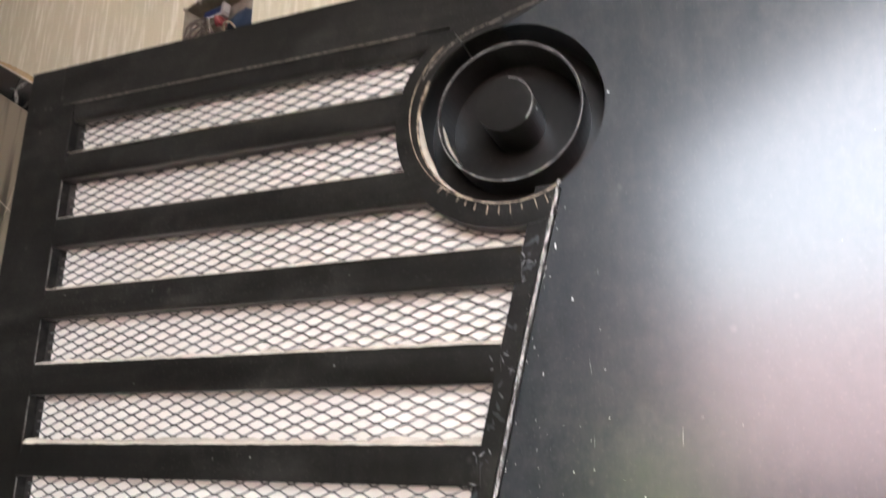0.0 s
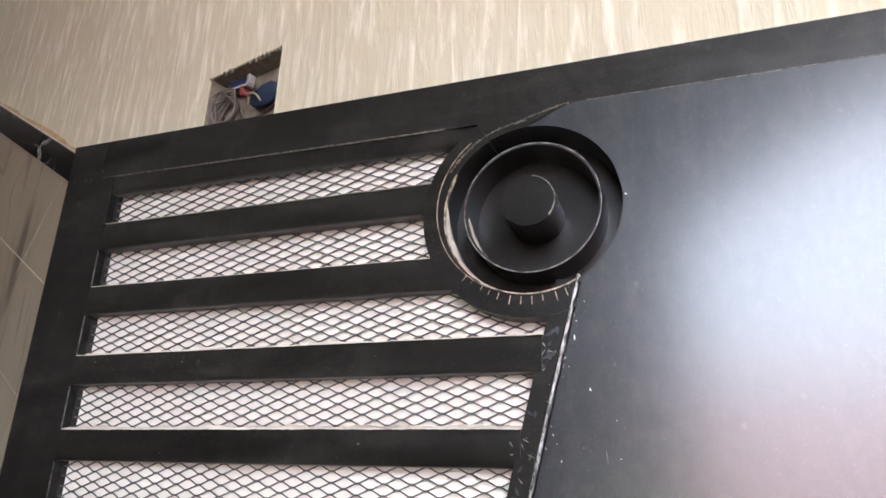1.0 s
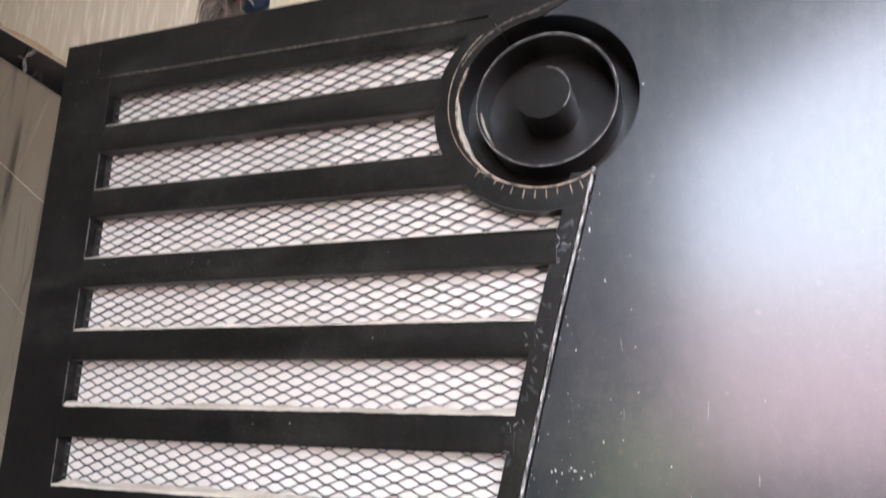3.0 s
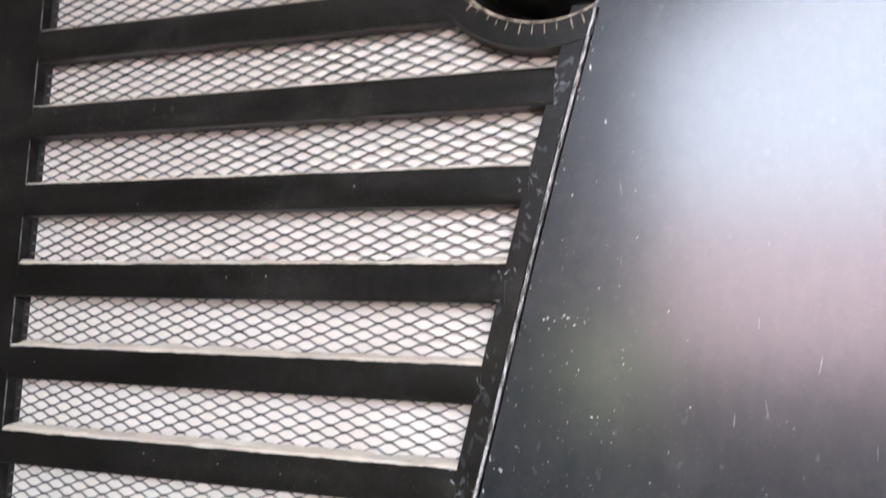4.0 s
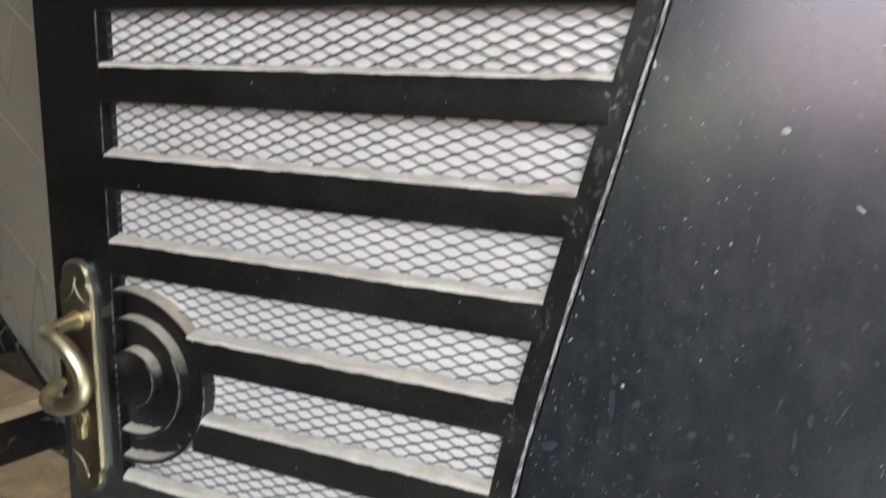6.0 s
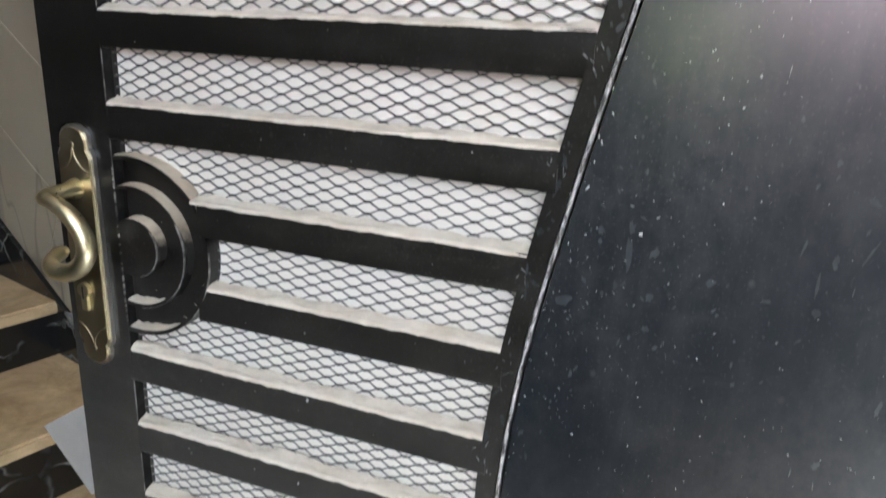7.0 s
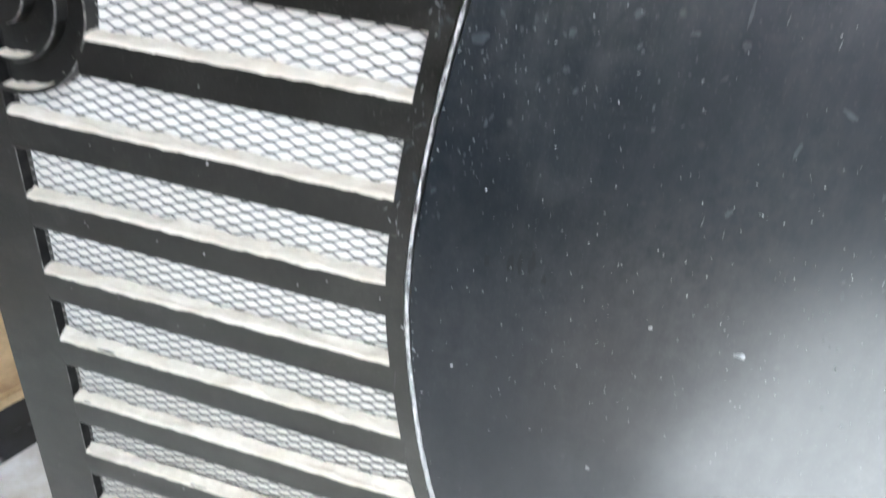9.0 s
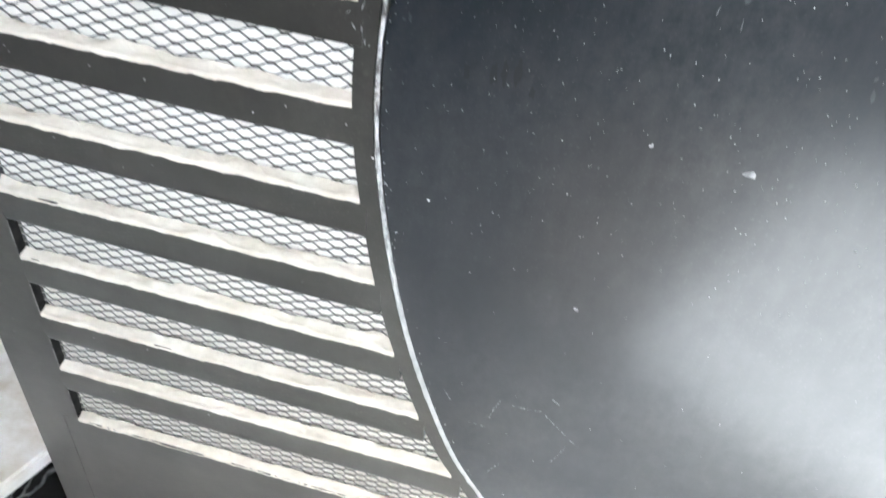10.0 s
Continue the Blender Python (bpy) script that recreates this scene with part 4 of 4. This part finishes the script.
for i in range(60):
    k = rng.randint(3, 18)
    x = rng.uniform(0.11, 0.50)
    z = rail_z(k, x) - rng.uniform(0.008, 0.03)
    s = rng.uniform(0.0004, 0.0008)
    fleck(x, z, s, s * rng.uniform(1, 1.8))
for x, z, w, h in ((0.711, 1.455, 0.0028, 0.0035), (0.763, 1.405, 0.0015, 0.0045), (0.617, 1.249, 0.0016, 0.002), (0.575, 1.243, 0.0014, 0.0012), (0.314, 1.107, 0.001, 0.0014), (0.315, 1.034, 0.002, 0.0022), (0.302, 0.933, 0.0013, 0.0018), (0.58, 1.064, 0.0012, 0.0015), (0.808, 0.96, 0.006, 0.0035), (0.713, 0.792, 0.003, 0.002), (0.567, 0.874, 0.002, 0.002), (0.735, 0.968, 0.002, 0.002), (0.714, 1.786, 0.001, 0.0022), (0.755, 1.976, 0.001, 0.0012), (0.628, 1.489, 0.0022, 0.0022), (0.684, 1.372, 0.001, 0.002)):
    fleck(x, z, w, h)
for i in range(14):
    fleck(0.660 + 0.042 * rng.random(), 1.617 + rng.gauss(0, 0.0022), rng.uniform(0.0004, 0.0016), rng.uniform(0.0003, 0.0014))
for i in range(260):
    x, z = rng.gauss(0.77, 0.11), rng.gauss(1.0, 0.09)
    if x > curve_x(z) + 0.01:
        s = rng.choice((0.00018, 0.0002, 0.00025, 0.0003, 0.0005))
        fleck(x, z, s * 0.8, s * rng.uniform(1.0, 2.6))
for i in range(300):
    x, z = rng.gauss(0.66, 0.06), rng.gauss(1.52, 0.10)
    if x > curve_x(z) + 0.008:
        s = rng.choice((0.00018, 0.00025, 0.0003, 0.0004, 0.0006))
        fleck(x, z, s, s * rng.uniform(0.8, 2.2))
for i in range(110):  # chips beside the seam
    z = rng.uniform(0.45, 1.88)
    s = rng.choice((0.0004, 0.0006, 0.0008, 0.0012))
    fleck(curve_x(z) + rng.choice((-0.003, 0.0045, 0.005, 0.0062, 0.009)) + rng.gauss(0, 0.001), z, s * 0.7, s * rng.uniform(1.0, 2.4))
ob = dpart("paint_fleck", bm, FLECK, "pale specks and chips on the paint")
ob["kind"] = "stuff"
# faint dried wipes and drips on the sheet
bm = bmesh.new()


def wipe(x, z, w, h, turn, y=0.0):
    """A thin dried smear with a ragged outline."""
    n = 11
    c, k = math.cos(turn), math.sin(turn)
    mid = bm.verts.new((x, y - 0.00013, z))
    rim = []
    for i in range(n):
        a = 2 * math.pi * i / n
        r = rng.uniform(0.55, 1.2)
        u, v = w * r * math.cos(a), h * r * math.sin(a)
        rim.append(bm.verts.new((x + u * c - v * k, y - 0.0001, z + u * k + v * c)))
    for i in range(n):
        bm.faces.new((mid, rim[i], rim[(i + 1) % n]))


for i in range(950):
    x, z = rng.uniform(0.53, 1.13), rng.gauss(1.12, 0.27)
    if not 1.02 < z < 1.9 or x < curve_x(z) + 0.012 or (x - RX) ** 2 + (z - RZ0) ** 2 < 0.12**2:
        continue
    if noise.noise((x * 7, z * 7, 5)) < -0.05:
        continue
    w = rng.choice((0.0005, 0.0007, 0.0009, 0.0012, 0.0012, 0.0018))
    wipe(x, z, w, w * rng.uniform(1.0, 3.2), rng.gauss(0, 0.4))
for i in range(34):
    x, z = rng.uniform(0.56, 1.1), rng.gauss(1.15, 0.22)
    if x > curve_x(z) + 0.02 and 1.05 < z < 1.8:
        wipe(x, z, rng.uniform(0.0014, 0.0032), rng.uniform(0.003, 0.008), rng.gauss(0, 0.5))
for x, z, w, h, turn in ((0.563, 1.186, 0.010, 0.005, 0.5), (0.587, 1.248, 0.003, 0.004, 0), (0.587, 1.239, 0.002, 0.003, 0), (0.610, 1.253, 0.003, 0.005, 0), (0.629, 1.236, 0.003, 0.006, -0.5), (0.610, 1.233, 0.003, 0.015, 0), (0.672, 1.218, 0.005, 0.003, 0.6), (0.629, 1.199, 0.004, 0.005, 0), (0.629, 1.172, 0.003, 0.003, 0), (0.638, 1.157, 0.003, 0.002, 0.6), (0.712, 1.210, 0.004, 0.002, 0.3), (0.747, 1.207, 0.003, 0.004, 0), (0.744, 1.227, 0.0012, 0.013, 0), (0.731, 1.255, 0.001, 0.008, -0.2), (0.773, 1.256, 0.001, 0.012, -0.4)):
    wipe(x, z, w, h, turn)
for i in range(80):  # on the curved strip
    z = rng.uniform(1.0, 1.85)
    w = rng.uniform(0.0008, 0.0026)
    wipe(curve_x(z) - 0.003 - STRIP * rng.uniform(0.15, 0.9), z, w, w * rng.uniform(1.0, 4.0), rng.gauss(0, 0.5), 0.0003)
ob = dpart("wipe_mark", bm, SMEAR, "faint grey dried smears on the sheet")
ob["kind"] = "stuff"
bm = bmesh.new()
for x, z, w, h in ((0.588, 0.998, 0.003, 0.008), (0.609, 1.0, 0.0035, 0.011), (0.617, 1.003, 0.003, 0.012), (0.627, 1.004, 0.0035, 0.012), (0.640, 0.991, 0.0028, 0.005)):
    wipe(x, z, w, h, 0.0)
ob = dpart("wiped_spot", bm, CLEAN, "dark spots wiped clean of dust")
ob["kind"] = "stuff"
bm = bmesh.new()
for chain in (((0.675, 0.644), (0.690, 0.644), (0.704, 0.646)), ((0.710, 0.643), (0.723, 0.631), (0.736, 0.620)), ((0.742, 0.614), (0.752, 0.607)), ((0.739, 0.602), (0.736, 0.589), (0.729, 0.572)), ((0.633, 0.600), (0.652, 0.599)), ((0.654, 0.615), (0.657, 0.631), (0.662, 0.645)), ((0.714, 0.668), (0.722, 0.663)), ((0.602, 0.640), (0.610, 0.627)), ((0.663, 0.522), (0.675, 0.543))):
    for p, q in zip(chain, chain[1:]):
        for i in range(5):
            t = (i + rng.random()) / 5
            wipe(p[0] + (q[0] - p[0]) * t, p[1] + (q[1] - p[1]) * t, rng.uniform(0.0012, 0.0028), rng.uniform(0.0004, 0.0011), math.atan2(q[1] - p[1], q[0] - p[0]) + rng.gauss(0, 0.15))
for i in range(120):
    z = rng.gauss(1.17, 0.07)
    x = curve_x(z) + 0.008 + abs(rng.gauss(0, 0.07))
    w = rng.choice((0.0003, 0.0004, 0.0005, 0.0007))
    wipe(x, z, w, w * rng.uniform(1.0, 3.5), rng.gauss(0, 0.6))
for i in range(24):
    x, z = rng.uniform(0.56, 0.95), rng.uniform(1.05, 1.75)
    if x > curve_x(z) + 0.015:
        wipe(x, z, rng.uniform(0.0002, 0.00035), rng.uniform(0.003, 0.009), rng.gauss(0, 0.12))
for k in range(3, 13):  # ground weld marks where the slats meet the strip
    z = rail_z(k, 0.56) - 0.018
    for i in range(6):
        wipe(curve_x(z) - STRIP + rng.gauss(0.001, 0.005), z + rng.gauss(0, 0.012), rng.uniform(0.0004, 0.0009), rng.uniform(0.0012, 0.0045), rng.gauss(0.2, 0.8), -0.0006)
ob = dpart("scuff_mark", bm, SCUFF, "grey scuffs on the paint")
ob["kind"] = "stuff"
